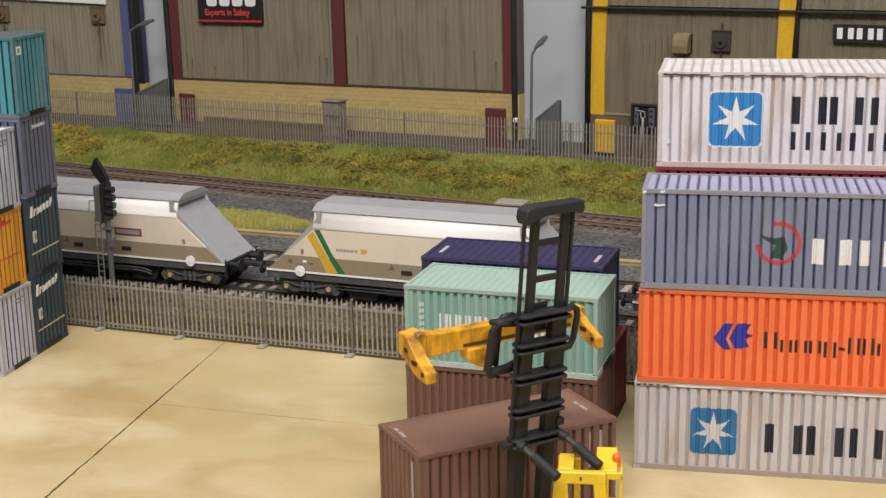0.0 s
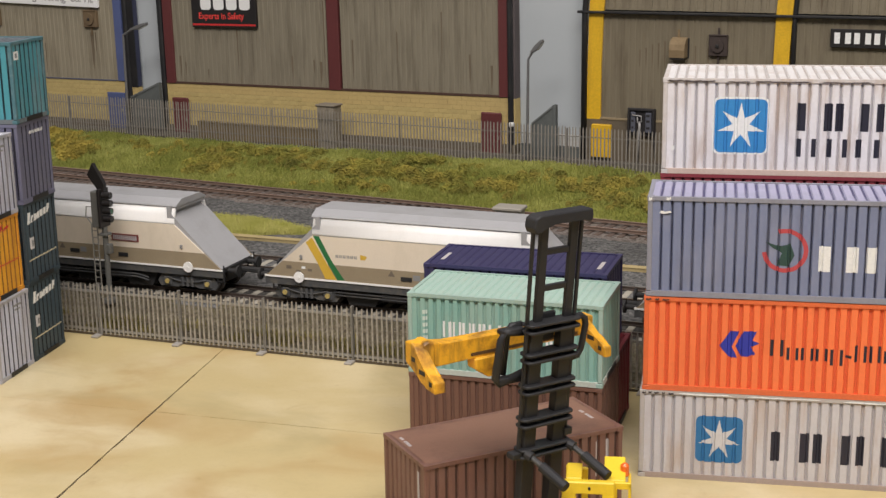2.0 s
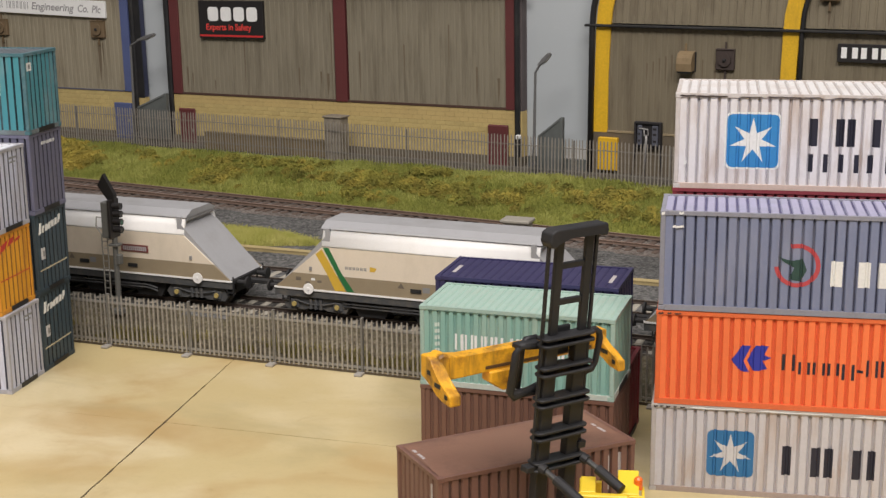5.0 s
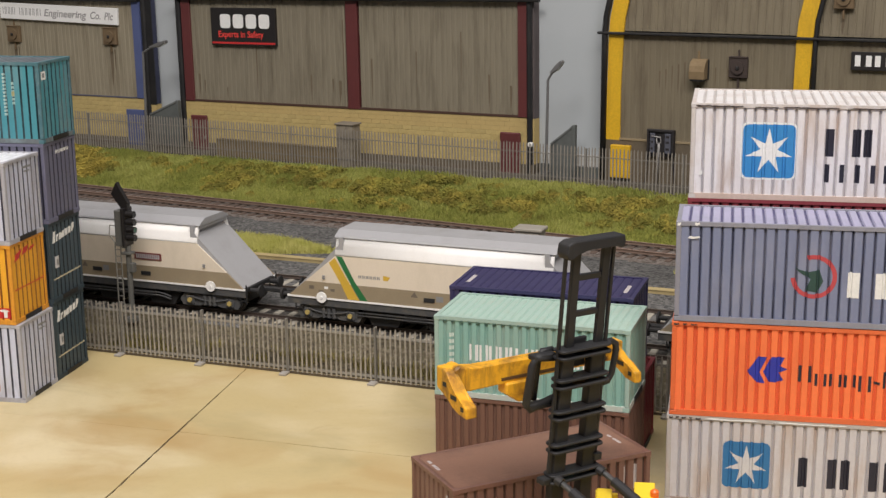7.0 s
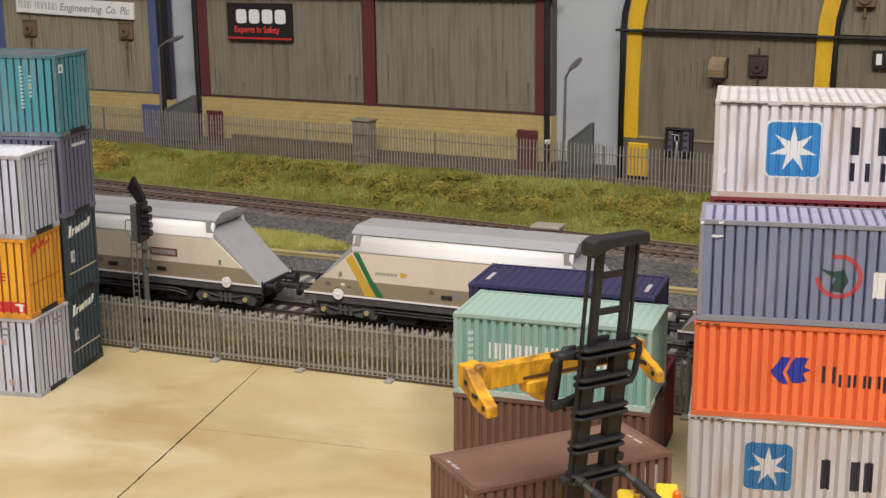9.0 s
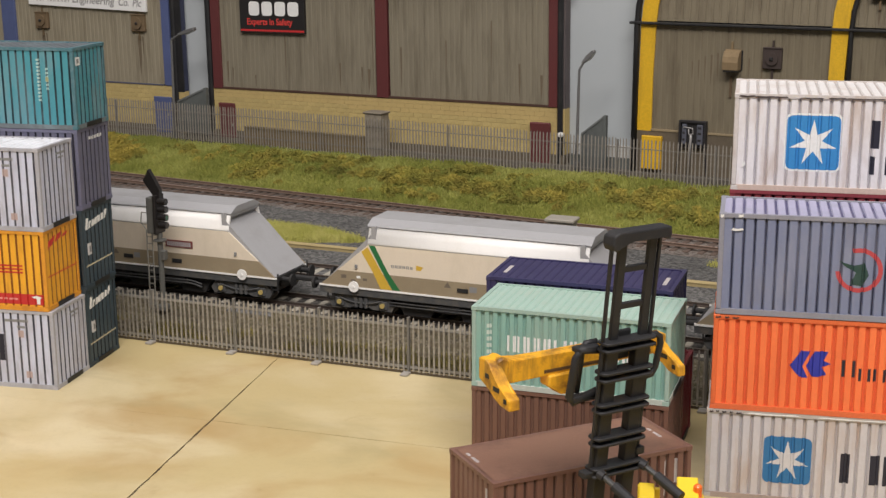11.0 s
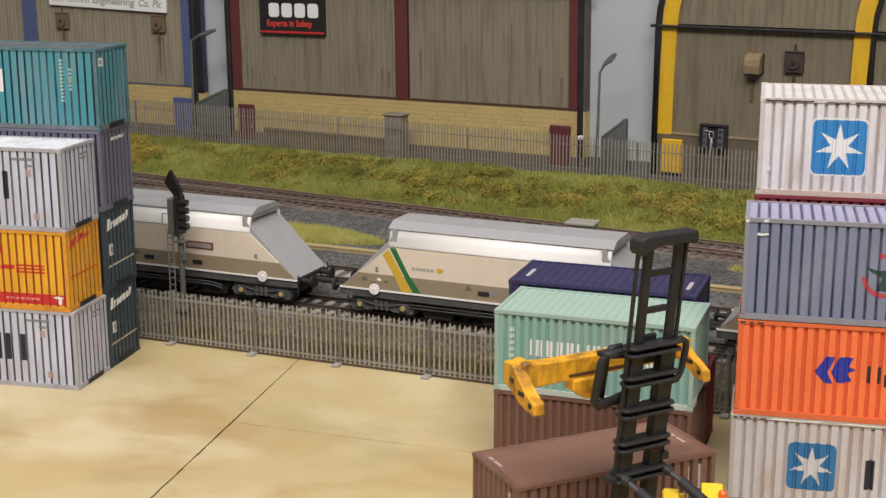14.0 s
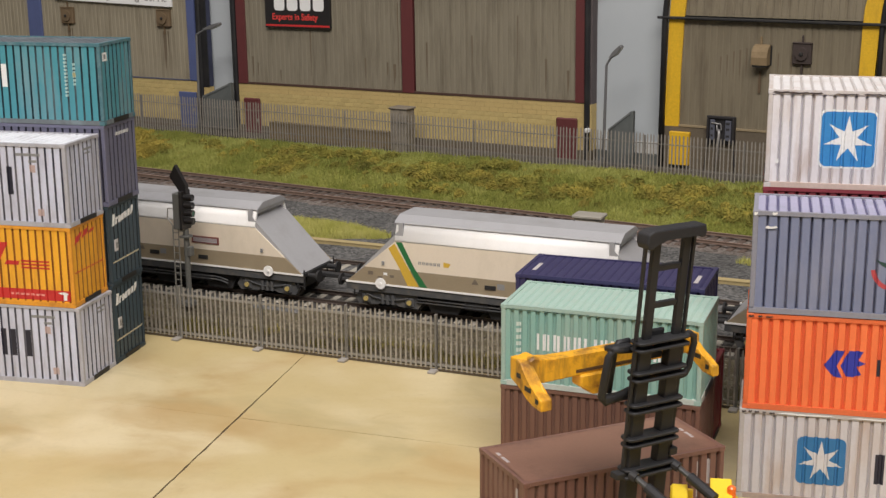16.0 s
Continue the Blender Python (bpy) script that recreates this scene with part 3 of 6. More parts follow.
part("end_wall", boxes((-9.95, -9.74, 0.02, 0.7, 5.55, 17)), paint("end_wall_brown", (0.105, 0.085, 0.085), 0.7, var=0.2, size=0.6, streak=6, amount=0.6), mid)
part("end_wall", boxes((-10.1, -9.74, 0.0, 0.7, 2.9, 5.55)), BRICK, mid)
bm = bmesh.new()
rod(bm, (-35.0, -0.05, 2.2), (-35.0, -0.05, 12.2), 0.2, 10)
part("downpipe", bm, BLACK, mid)
bm = bmesh.new()
rod(bm, (-9.98, -0.1, 2.4), (-9.98, -0.1, 12.2), 0.17, 10)
part("downpipe", bm, BLACK, mid)
for a, b, c in ((-34.3, -33.0, 4.72), (-11.8, -10.5, 4.75)):
    door = part("door", boxes((a, b, -0.34, -0.15, 2.2, c), bevel=0.06), MAROON, mid)
    part("door_handle", boxes((b - 0.22, b - 0.14, -0.38, -0.33, 3.2, 3.4)), GALV, door)
part("wall_lamp", boxes((-9.95, -9.7, -0.5, -0.2, 4.0, 4.25), bevel=0.05), WHITE, mid, "small white wall lamp")
sign = thing("wall_sign", LEAN @ at(0.12, 0, 0.1), "square black board with white blocks and a red stripe", "sign", "wall signs")
part("board", boxes((-32.4, -27.42, -0.24, -0.02, 9.2, 11.55), bevel=0.02), SIGNBLACK, sign)
for x in (-31.66, -30.66, -29.66, -28.66):
    part("white_block", flat([rounded(x, x + 0.82, 10.28, 11.16, 0.2)], -0.246), WHITE, sign)
part("stripe", flat([rect(-32.35, -27.45, 9.3, 9.42)], -0.246), RED, sign)
lettering("Experts in Safety", 0.56, -31.85, 9.72, -0.247, "writing", plain("writing_red", (0.75, 0.06, 0.05)), sign, 0.93)

# right building, yellow portal frames
shed = thing("warehouse", WALL, "brown clad shed with yellow portal columns and black gutters", "building", "background buildings")
clad(-5.3, 5.0, 4.8, 10.55, CLAD_R, shed, rib=0.016)
clad(5.9, 26, 4.8, 10.55, CLAD_R, shed, rib=0.016)
bm = folded(Ribs(-5.0, 26, 0.42, 0.035, 0.62), 10.7, 17, lambda a, d, h: Vector((a, d + (h - 10.7) * 0.08, h)))
part("upper_cladding", bm, [CLAD_R, CLAD_R], shed)
part("backing_wall", boxes((-5.0, 26, 0.62, 0.72, 10.7, 17)), CLAD_R, shed)
part("gutter", boxes((-5.85, 26, -0.34, 0.0, 10.5, 10.64), bevel=0.03), BLACK, shed)
for a in (-5.33, 4.93, 15.2):
    bm = bmesh.new()
    prism(bm, [(a, 4.7), (a + 0.84, 4.7), (a + 0.84, 7.7), (a + 0.94, 10.4), (a + 1.02, 11.4), (a + 1.35, 13), (a + 2.0, 15), (a + 2.9, 17), (a + 2.0, 17), (a + 1.1, 15), (a + 0.48, 13), (a + 0.16, 11.4), (a + 0.10, 10.4), (a + 0.05, 7.7)], -0.1, 0.02, "y")
    part("portal_column", bm, YELLOW, shed, "bright yellow portal column")
    bm = bmesh.new()
    side, r = (a - 0.14, 0.17) if a < 0 else (a + 1.06, 0.13)
    bend = [(side, 2.4), (side + 0.02, 10.4), (side + 0.10, 11.5), (side + 0.42, 13), (side + 1.05, 15), (side + 1.95, 17)]
    tube(bm, [(x, -0.15, z) for x, z in bend], r, 10)
    part("downpipe", bm, BLACK, shed)
part("base_wall", boxes((-5.35, 26, -0.1, 0.7, 2.0, 4.72), bevel=0.02), PLINTH, shed)
part("sill", boxes((-4.5, 26, -0.14, 0.1, 4.72, 4.82)), paint("sill_buff", (0.28, 0.22, 0.13), 0.8), shed)
part("door", boxes((-4.93, -3.78, -0.4, -0.11, 2.62, 4.45), bevel=0.03), YELLOW, shed, "small bright yellow door")
vent = thing("vent_box", WALL @ at(-0.12, 0, 8.8), "buff rounded vent hood on brown cladding", "vent", "wall fans")
BUFF = paint("vent_buff", (0.225, 0.16, 0.085), 0.8, var=0.15, size=0.5, amount=0.6)
bm = bmesh.new()
prism(bm, [(0.0, -0.5), (-0.62, -0.5), (-0.66, -0.1), (-0.58, 0.2), (-0.4, 0.42), (-0.15, 0.52), (0.0, 0.54)], -0.34, 0.5, "x")
part("hood", bm, BUFF, vent)
# black slab below the hood draws the shadow at its base
part("underside_shade", boxes((-0.30, 0.46, -0.58, -0.02, -0.6, -0.5)), BLACK, vent)
part("flange", boxes((-0.42, 0.58, -0.06, -0.02, -0.54, 0.5), bevel=0.01), BLACK, vent)
part("pipe", boxes((-0.05, 0.05, -0.12, -0.02, 0.5, 0.95)), BUFF, vent)
part("drain", boxes((-0.06, 0.06, -0.1, -0.02, -2.0, -0.85)), paint("drain_brown", (0.12, 0.08, 0.045), 0.8), vent)
fan(2.06, 8.95, 1.0, 1.08, paint("vent_dark", (0.05, 0.035, 0.03), 0.7), WALL, "dark brown extractor fan on cladding")
unit = thing("electrical_panel", WALL, "dark grey electrical panel with pipes on a wall", "panel")
DEEP = paint("panel_dark", (0.02, 0.018, 0.019), 0.6)
part("backboard", boxes((-2.80, -1.27, -0.3, -0.1, 3.95, 5.45), bevel=0.02), DEEP, unit)
for row in ((-2.80, -1.27, 5.33, 5.47), (-2.80, -2.68, 3.95, 5.33), (-1.39, -1.27, 3.95, 5.33)):
    part("frame_bar", boxes((row[0], row[1], -0.44, -0.3, row[2], row[3]), bevel=0.02), DEEP, unit)
for x, w in ((-2.62, 0.26), (-1.78, 0.34)):
    cabinet = part("box", boxes((x, x + w, -0.42, -0.3, 4.15, 5.26), bevel=0.03), paint("panel_grey", (0.095, 0.10, 0.125), 0.55), unit)
    for z in (4.35, 4.72, 5.02):
        part("slot", boxes((x + 0.06, x + w - 0.08, -0.424, -0.416, z, z + 0.12)), DEEP, cabinet)
CONDUIT = paint("conduit_grey", (0.36, 0.35, 0.34), 0.55, 0.2)
bm = bmesh.new()
tube(bm, [(-2.52, -0.46, 5.1), (-2.0, -0.46, 5.06), (-1.96, -0.46, 4.75), (-2.2, -0.46, 4.72), (-2.22, -0.46, 5.0)], 0.035)
part("conduit", bm, CONDUIT, unit)
bm = bmesh.new()
tube(bm, [(-2.1, -0.42, 4.7), (-2.08, -0.46, 4.45), (-2.14, -0.44, 3.9), (-2.2, -0.4, 2.4)], 0.075)
part("conduit", bm, CONDUIT, unit)
for x0, x1 in ((-2.75, -2.9), (-1.32, -1.15)):
    bm = bmesh.new()
    rod(bm, (x0, -0.34, 4.0), (x1, -0.34, 2.2), 0.05, 8)
    part("leg", bm, DEEP, unit)
sign = thing("wall_sign", WALL, "long black board with white block marks", "sign", "wall signs")
part("board", boxes((7.85, 13.4, -0.24, -0.02, 9.08, 10.0), bevel=0.02), SIGNBLACK, sign)
flat_bars(marks(9.28, 0.55, *[(8.05 + 0.98 * i, 0.82) for i in range(5)], stroke=0.34), -0.246, WHITE, sign)

fan(7.33, 12.6, 1.0, 1.0, RUSTY, WALL, "rusty brown extractor fan high on brown cladding")


def run_stain(x, z, drop, w, parent, y=-0.004):
    """A dark run of dirty water down the cladding, ragged at its foot."""
    part("run_stain", flat([[(x - w / 2, z), (x - w * 0.3, z - drop * 0.7), (x - w * 0.05, z - drop), (x + w * 0.1, z - drop * 0.85), (x + w * 0.4, z - drop * 0.5), (x + w / 2, z)]], y), STAIN, parent)


STAIN = paint("run_off_dirt", (0.145, 0.112, 0.072), 0.8, var=0.2, size=0.3, streak=6, amount=0.5)
for x, z, drop, w in ((-29.0, 9.15, 3.2, 0.10), (-24.9, 7.6, 1.7, 0.12), (-23.3, 7.4, 0.9, 0.12), (-22.8, 7.3, 1.4, 0.2), (-22.5, 11.0, 4.9, 0.09), (-33.6, 7.4, 1.5, 0.14), (-33.2, 7.0, 0.9, 0.1), (-31.4, 6.6, 0.8, 0.08), (-20.5, 8.7, 2.6, 0.12), (-17.4, 9.2, 2.0, 0.08), (-14.4, 10.4, 3.0, 0.08), (-12.6, 8.0, 2.1, 0.12), (-11.2, 7.4, 1.5, 0.16)):
    run_stain(x, z, drop, w, mid)
for x, z, drop, w in ((-49.7, 8.8, 2.7, 0.3), (-49.4, 8.8, 1.8, 0.12), (-40.95, 8.8, 2.6, 0.3), (-40.65, 8.8, 1.6, 0.12), (-45.2, 8.0, 2.2, 0.1)):
    run_stain(x, z, drop, w, left)
for x, z, drop, w in ((-2.3, 8.6, 1.0, 0.09), (-1.95, 8.7, 1.2, 0.08), (-1.6, 8.9, 1.5, 0.08), (-1.25, 9.0, 1.7, 0.1), (-0.9, 9.1, 1.6, 0.1), (0.8, 8.9, 1.2, 0.08), (7.3, 12.1, 1.4, 0.16), (1.5, 8.8, 1.3, 0.1)):
    run_stain(x, z, drop, w, shed, -0.006)

# wing walls and low walls between the buildings
WING = paint("wing_grey", (0.11, 0.12, 0.115), 0.7, var=0.2, size=0.8, amount=0.5)
for a, b, z0, z1 in ((-37.2, -34.8, 4.38, 5.36), (-8.3, -6.85, 4.3, 5.38)):
    wing = thing("wing_wall", WALL @ at(0, -0.9, 0), "dark grey sloping wing wall with a grey coping", "wall", "wing walls")
    bm = bmesh.new()
    prism(bm, [(a, 2.4), (b, 2.4), (b, z1), (b - 0.08, z1), (a, z0)], 0, 0.2, "y")
    part("panel", bm, WING, wing)
    bm = bmesh.new()
    prism(bm, [(a, z0 - 0.02), (b - 0.16, z1 - 0.06), (b - 0.16, z1 + 0.06), (a, z0 + 0.1)], -0.05, 0.25, "y")
    part("coping", bm, paint("coping_grey", (0.15, 0.16, 0.155), 0.7), wing)
    part("post", boxes((b - 0.17, b + 0.03, -0.06, 0.26, 2.4, z1 + 0.1), bevel=0.02), WING, wing)
solid("low_wall", boxes((-9.3, -5.6, 0.3, 0.7, 2.4, 3.6)), paint("low_wall_grey", (0.48, 0.48, 0.46), 0.85), WALL, "low pale grey wall below the painted sky", "wall")
solid("low_wall", boxes((-9.4, -5.62, 0.02, 0.27, 1.9, 2.95), (-9.4, -5.62, 0.0, 0.28, 2.95, 3.0)), WING, WALL, "dark grey kerb wall at the foot of a pale wall", "wall")


def street_lamp(x, y, knee, neck, tip):
    """knee: height of the bend; neck and tip: ends of the head, across and up from the foot."""
    ob = thing("street_lamp", WALL @ at(x, y, 2.2), "tall grey street lamp with a slanted head", "lamp post", "street lamps")
    bm = bmesh.new()
    rod(bm, (0, 0, 0), (0.08, 0, knee), 0.1, 10, 0.07)
    rod(bm, (0.08, 0, knee), (neck[0], 0, neck[1]), 0.065, 8)
    part("pole", bm, LAMPGREY, ob)
    w = Vector((tip[0] - neck[0], 0, tip[1] - neck[1])).normalized()
    n = Vector((-w.z, 0, w.x))
    p, q = Vector((neck[0], 0, neck[1])) - w * 0.12, Vector((tip[0], 0, tip[1]))
    m = p.lerp(q, 0.5)
    bm = bmesh.new()
    prism(bm, [((v).x, (v).z) for v in (p - n * 0.06, m - n * 0.16, q - n * 0.10, q + n * 0.06, m + n * 0.10, p + n * 0.06)], -0.17, 0.17, "y")
    bmesh.ops.bevel(bm, geom=list(bm.edges), offset=0.025, segments=1, affect="EDGES", profile=0.5)
    head = part("head", bm, LAMPGREY, ob)
    bm = bmesh.new()
    prism(bm, [((v).x, (v).z) for v in (m - n * 0.19 - w * 0.1, q - n * 0.14 - w * 0.06, q - n * 0.09 - w * 0.06, m - n * 0.14 - w * 0.1)], -0.12, 0.12, "y")
    part("lens", bm, paint("lamp_lens", (0.30, 0.30, 0.28), 0.3), head)
    part("base", boxes((-0.14, 0.14, -0.14, 0.14, 0, 0.8), bevel=0.03), LAMPGREY, ob)
    return ob


street_lamp(-8.03, -2.15, 5.88, (0.37, 6.36), (0.93, 6.96))
street_lamp(-36.5, -2.15, 6.4, (0.85, 6.8), (2.05, 7.2))

palisade(WALL @ at(0, -2.5, 2.2), -48, 4, 0.205, 0.062, 2.4, GALV_DARK, "dark grey steel palisade fence on top of the bank", "palisade fences", [-41.2, -35.6, -24.9, -16.0, -5.5, 0.0], pw=0.04)
pillar = thing("gate_pillar", WALL @ at(-21.1, -1.95, 2.2), "grey brick pillar with a flat cap in a fence", "pillar")
part("shaft", boxes((-0.58, 0.58, -0.45, 0.45, 0, 2.62), bevel=0.03), paint("pillar_grey", (0.27, 0.235, 0.18), 0.85, var=0.3, size=0.5, dirt=(0.13, 0.105, 0.08), amount=0.8), pillar)
part("cap", boxes((-0.66, 0.66, -0.53, 0.53, 2.62, 2.74), bevel=0.04), paint("cap_stone", (0.21, 0.18, 0.135), 0.85, var=0.25), pillar)
solid("low_wall", boxes((-31.0, -21.7, -1.9, -1.6, 2.1, 3.26), (-31.05, -21.7, -1.95, -1.55, 3.26, 3.34)), paint("low_wall_brown", (0.235, 0.175, 0.085), 0.85, var=0.2, dirt=(0.12, 0.085, 0.045), amount=0.6), WALL, "low dull brown wall behind a steel fence", "wall")


# ---- plants ----
def blades(spots, mat, name, label, h0, h1, w):
    """Upright blades of flock; spots: (x, y, z) in world metres."""
    n = len(spots)
    p = np.array(spots)
    a = np.random.uniform(0, 2 * np.pi, n)
    h = np.random.uniform(h0, h1, n)
    ww = np.random.uniform(0.6, 1.2, n) * w
    lean = np.random.normal(0, 0.35, (n, 2)) * h[:, None]
    dx, dy = np.cos(a) * ww, np.sin(a) * ww
    v = np.empty((n, 3, 3))
    v[:, 0] = p + np.stack([dx, dy, -0.05 + 0 * dx], 1)
    v[:, 1] = p - np.stack([dx, dy, 0.05 + 0 * dx], 1)
    v[:, 2] = p + np.stack([lean[:, 0], lean[:, 1], h], 1)
    me = bpy.data.meshes.new(name)
    me.from_pydata((v.reshape(-1, 3) * K).tolist(), [], np.arange(3 * n).reshape(n, 3).tolist())
    me.materials.append(mat)
    return tagged(new(name, me), label, "plants", kind="stuff")


def leaves(centres, per, mat, name, label, size):
    """Foam bushes: many small turned leaves in uneven clumps. centres: (x, y, z, radius)."""
    verts, faces = [], []
    for cx, cy, cz, r in centres:
        for _ in range(int(per * r * r) + 20):
            d = Vector(np.random.normal(0, 1, 3)).normalized() * r * random.uniform(0.55, 1.0) ** 0.5
            d.z = abs(d.z) * 0.95
            c = Vector((cx, cy, cz)) + d
            u = Vector(np.random.normal(0, 1, 3)).normalized()
            w = u.orthogonal().normalized()
            s = size * random.uniform(0.6, 1.3)
            k = len(verts)
            verts += [(c + u * s) * K, (c + w * s * 0.38) * K, (c - u * s) * K, (c - w * s * 0.38) * K]
            faces.append((k, k + 1, k + 2, k + 3))
    me = bpy.data.meshes.new(name)
    me.from_pydata([tuple(q) for q in verts], [], faces)
    me.materials.append(mat)
    return tagged(new(name, me), label, "bushes", kind="stuff")


def wall_to_world(s, y):
    p = WALL @ Vector((s * K, y * K, 0))
    return p.x / K, p.y / K


spots, pale = [], []
for _ in range(110000):
    s0, y0 = random.uniform(-50, 8), random.uniform(-7.75, -2.55)
    x, y = wall_to_world(s0, y0)
    n = noise.noise(Vector((s0 * 0.22, y0 * 0.5, 5))) + random.uniform(-0.3, 0.3)
    (pale if n > 0.05 else spots).append((x, y, rise(x, y) + 0.16 * noise.noise(Vector((x * 0.35, y * 0.35, 0)))))
blades(spots, GRASS, "bank_grass", "short yellow-green grass on a bank", 0.08, 0.24, 0.032)
blades(pale, GRASS_LIGHT, "bank_grass", "bright short grass on a bank", 0.08, 0.22, 0.032)
thick, thin, gold = [], [], []


def scrub(s0, s1, n, lo, hi, bins):
    """Clumps of foam scrub along a stretch of the bank, in drifts that follow a slow noise."""
    for _ in range(n):
        q, y = random.uniform(s0, s1), random.triangular(lo, hi, (lo + hi) / 2 + 0.3)
        drift = noise.noise(Vector((q * 0.28, y * 0.75, 2)))
        if random.random() > (0.75 if bins[1] is gold else 0.36) + 1.8 * drift:
            continue
        r = 0.12 + 0.30 * random.random() ** 2.0 + 0.2 * max(drift, 0)
        x, yy = wall_to_world(q, y)
        bins[random.random() < 0.3 + 0.7 * (noise.noise(Vector((q * 0.9, y * 1.4, 9))) > 0.05)].append((x, yy, rise(x, yy) - 0.03, r))


scrub(-46, -39.5, 800, -5.6, -2.8, (thin, gold))
scrub(-39.5, -37.6, 260, -6.6, -3.6, (thin, gold))
scrub(-30.5, -20, 620, -6.9, -3.1, (thin, thick))
scrub(-20, 3, 1700, -6.9, -3.0, (thin, thick))
scrub(-38, -30, 120, -6.0, -3.4, (thin, thick))
for q, y in ((-24.9, -4.0), (-27.6, -3.6), (-13.5, -3.5), (-7.5, -4.6)):
    x, yy = wall_to_world(q, y)
    for _ in range(10):
        thick.append((x + random.gauss(0, 0.4), yy + random.gauss(0, 0.2), rise(x, yy) + random.uniform(0, 0.15), random.uniform(0.2, 0.36)))
leaves(thick, 1250, BUSH_DARK, "bank_bushes", "dark green low bushes on a grassy bank", 0.08)
leaves(thin, 1250, BUSH_OLIVE, "bank_scrub", "olive brown scrub on a grassy bank", 0.08)
leaves(gold, 1250, BUSH_GOLD, "bank_scrub", "golden yellow scrub at the top of a grassy bank", 0.085)
spots = []
for cx, cy, rx, ry, n in ((-31.5, 27.4, 2.2, 1.0, 4600), (-26.9, 28.5, 1.7, 1.0, 4200), (-22.4, 26.3, 4.3, 1.7, 21000), (-19.0, 25.6, 1.8, 0.8, 2500), (-12.4, 25.5, 3.0, 1.3, 11000), (-15.0, 24.2, 1.6, 0.5, 1500), (-36, 29, 2.5, 1, 1800), (1.5, 23.5, 2.2, 0.6, 1400)):
    for _ in range(n):
        a, q = random.uniform(0, 6.283), random.random() ** 0.6
        x, y = cx + rx * q * math.cos(a), cy + ry * q * math.sin(a) - 0.17 * rx * q * math.cos(a)
        spots.append((x, y, rise(x, y)))
blades(spots, GRASS_PALE, "trackside_grass", "pale yellow-green tufts of grass between tracks", 0.08, 0.36, 0.024)
spots = []
for _ in range(11000):
    q = FENCE @ Vector((random.uniform(-24, 16) * K, random.triangular(0.55, 1.7, 0.9) * K, 0))
    x, y = q.x / K, q.y / K
    if noise.noise(Vector((x * 0.5, y * 0.9, 3))) > -0.05:
        spots.append((x, y, rise(x, y)))
blades(spots, leafy("weeds", (0.12, 0.10, 0.025), (0.30, 0.25, 0.07)), "fence_weeds", "straggling yellow-green weeds behind a fence", 0.08, 0.28, 0.03)


# ---- containers ----
def container(L, W, H, m, label, col, fold_shade=None, roof=None, rail=None, dirt=None, amount=0.35, group="stacked containers", pitch=0.29, deep=0.055, name="shipping_container", out=0.6, seams=None, sill=None, cast=None, rust=None, share=1.5, swage=0.035):
    """A steel box container: frame, folded panels, roof and corner castings. Origin: the front left bottom corner."""
    ob = thing(name, m, label, "container", group)
    coat = paint("container_paint", col, 0.5, var=0.08, size=1.1, dirt=dirt, amount=amount, streak=3.0, bump=0.1, rust=rust)
    # grooves get a darker paint, shade in the folds put into colour
    groove = paint("shaded_groove", fold_shade or [v * 0.5 for v in col], 0.7, var=0.15, dirt=dirt, amount=amount, streak=3.0, rust=rust)
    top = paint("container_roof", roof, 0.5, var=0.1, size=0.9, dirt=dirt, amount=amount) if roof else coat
    # roof grooves default to under half the roof colour, painting their shade
    lines = paint("roof_groove", seams or [v * 0.45 for v in (roof or col)], 0.7, var=0.2, dirt=dirt, amount=amount)
    edge = paint("container_rail", rail, 0.55, var=0.14, size=0.5, dirt=dirt, amount=amount, rust=rust) if rail else coat
    foot = paint("sill_paint", sill, 0.6, var=0.15, size=0.6, dirt=dirt, amount=amount) if sill else edge
    block = paint("casting_paint", cast, 0.6, var=0.15) if cast else edge
    t, r = 0.14, 0.12
    part("bottom_rail", boxes((0, L, 0, r, 0.0, 0.16), (0, L, W - r, W, 0.0, 0.16), (0, r, 0, W, 0, 0.16), (L - r, L, 0, W, 0, 0.16)), foot, ob)
    part("top_rail", boxes((0, L, 0, r, H - 0.11, H), (0, L, W - r, W, H - 0.11, H), (0, r, 0, W, H - 0.11, H), (L - r, L, 0, W, H - 0.11, H)), edge, ob)
    post = meshed("corner_post", boxes((0, t, 0, t, 0.12, H - 0.1), bevel=0.02), edge)
    for x, y in ((0, 0), (L - t, 0), (0, W - t), (L - t, W - t)):
        part("corner_post", post, None, ob).matrix_basis = at(x, y, 0)
    casting = meshed("corner_casting", boxes((0, 0.2, 0, 0.2, 0, 0.14), bevel=0.015), block)
    for x, y, z in [(x, y, z) for x in (-0.012, L - 0.188) for y in (-0.012, W - 0.188) for z in (-0.004, H - 0.132)]:
        part("corner_casting", casting, None, ob).matrix_basis = at(x, y, z)
    part("floor", boxes((0.05, L - 0.05, 0.05, W - 0.05, 0.06, 0.14)), TIMBER, ob)
    long_ribs, end_ribs = Ribs(t, L - t, pitch, deep, out), Ribs(t, W - t, pitch, deep, out)
    recess = meshed("lifting_recess", boxes((0, 0.03, W * 0.3, W * 0.78, 0.0, 0.17)), BLACK)
    for x in (-0.02, L - 0.012):
        part("lifting_recess", recess, None, ob).matrix_basis = at(x, 0, 0.004)
    front = lambda a, d, h: Vector((a, 0.03 + d, h))
    right = lambda a, d, h: Vector((L - 0.03 - d, a, h))
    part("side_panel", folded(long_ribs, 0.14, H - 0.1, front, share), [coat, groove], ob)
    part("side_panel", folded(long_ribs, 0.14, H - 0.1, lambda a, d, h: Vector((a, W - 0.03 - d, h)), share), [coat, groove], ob)
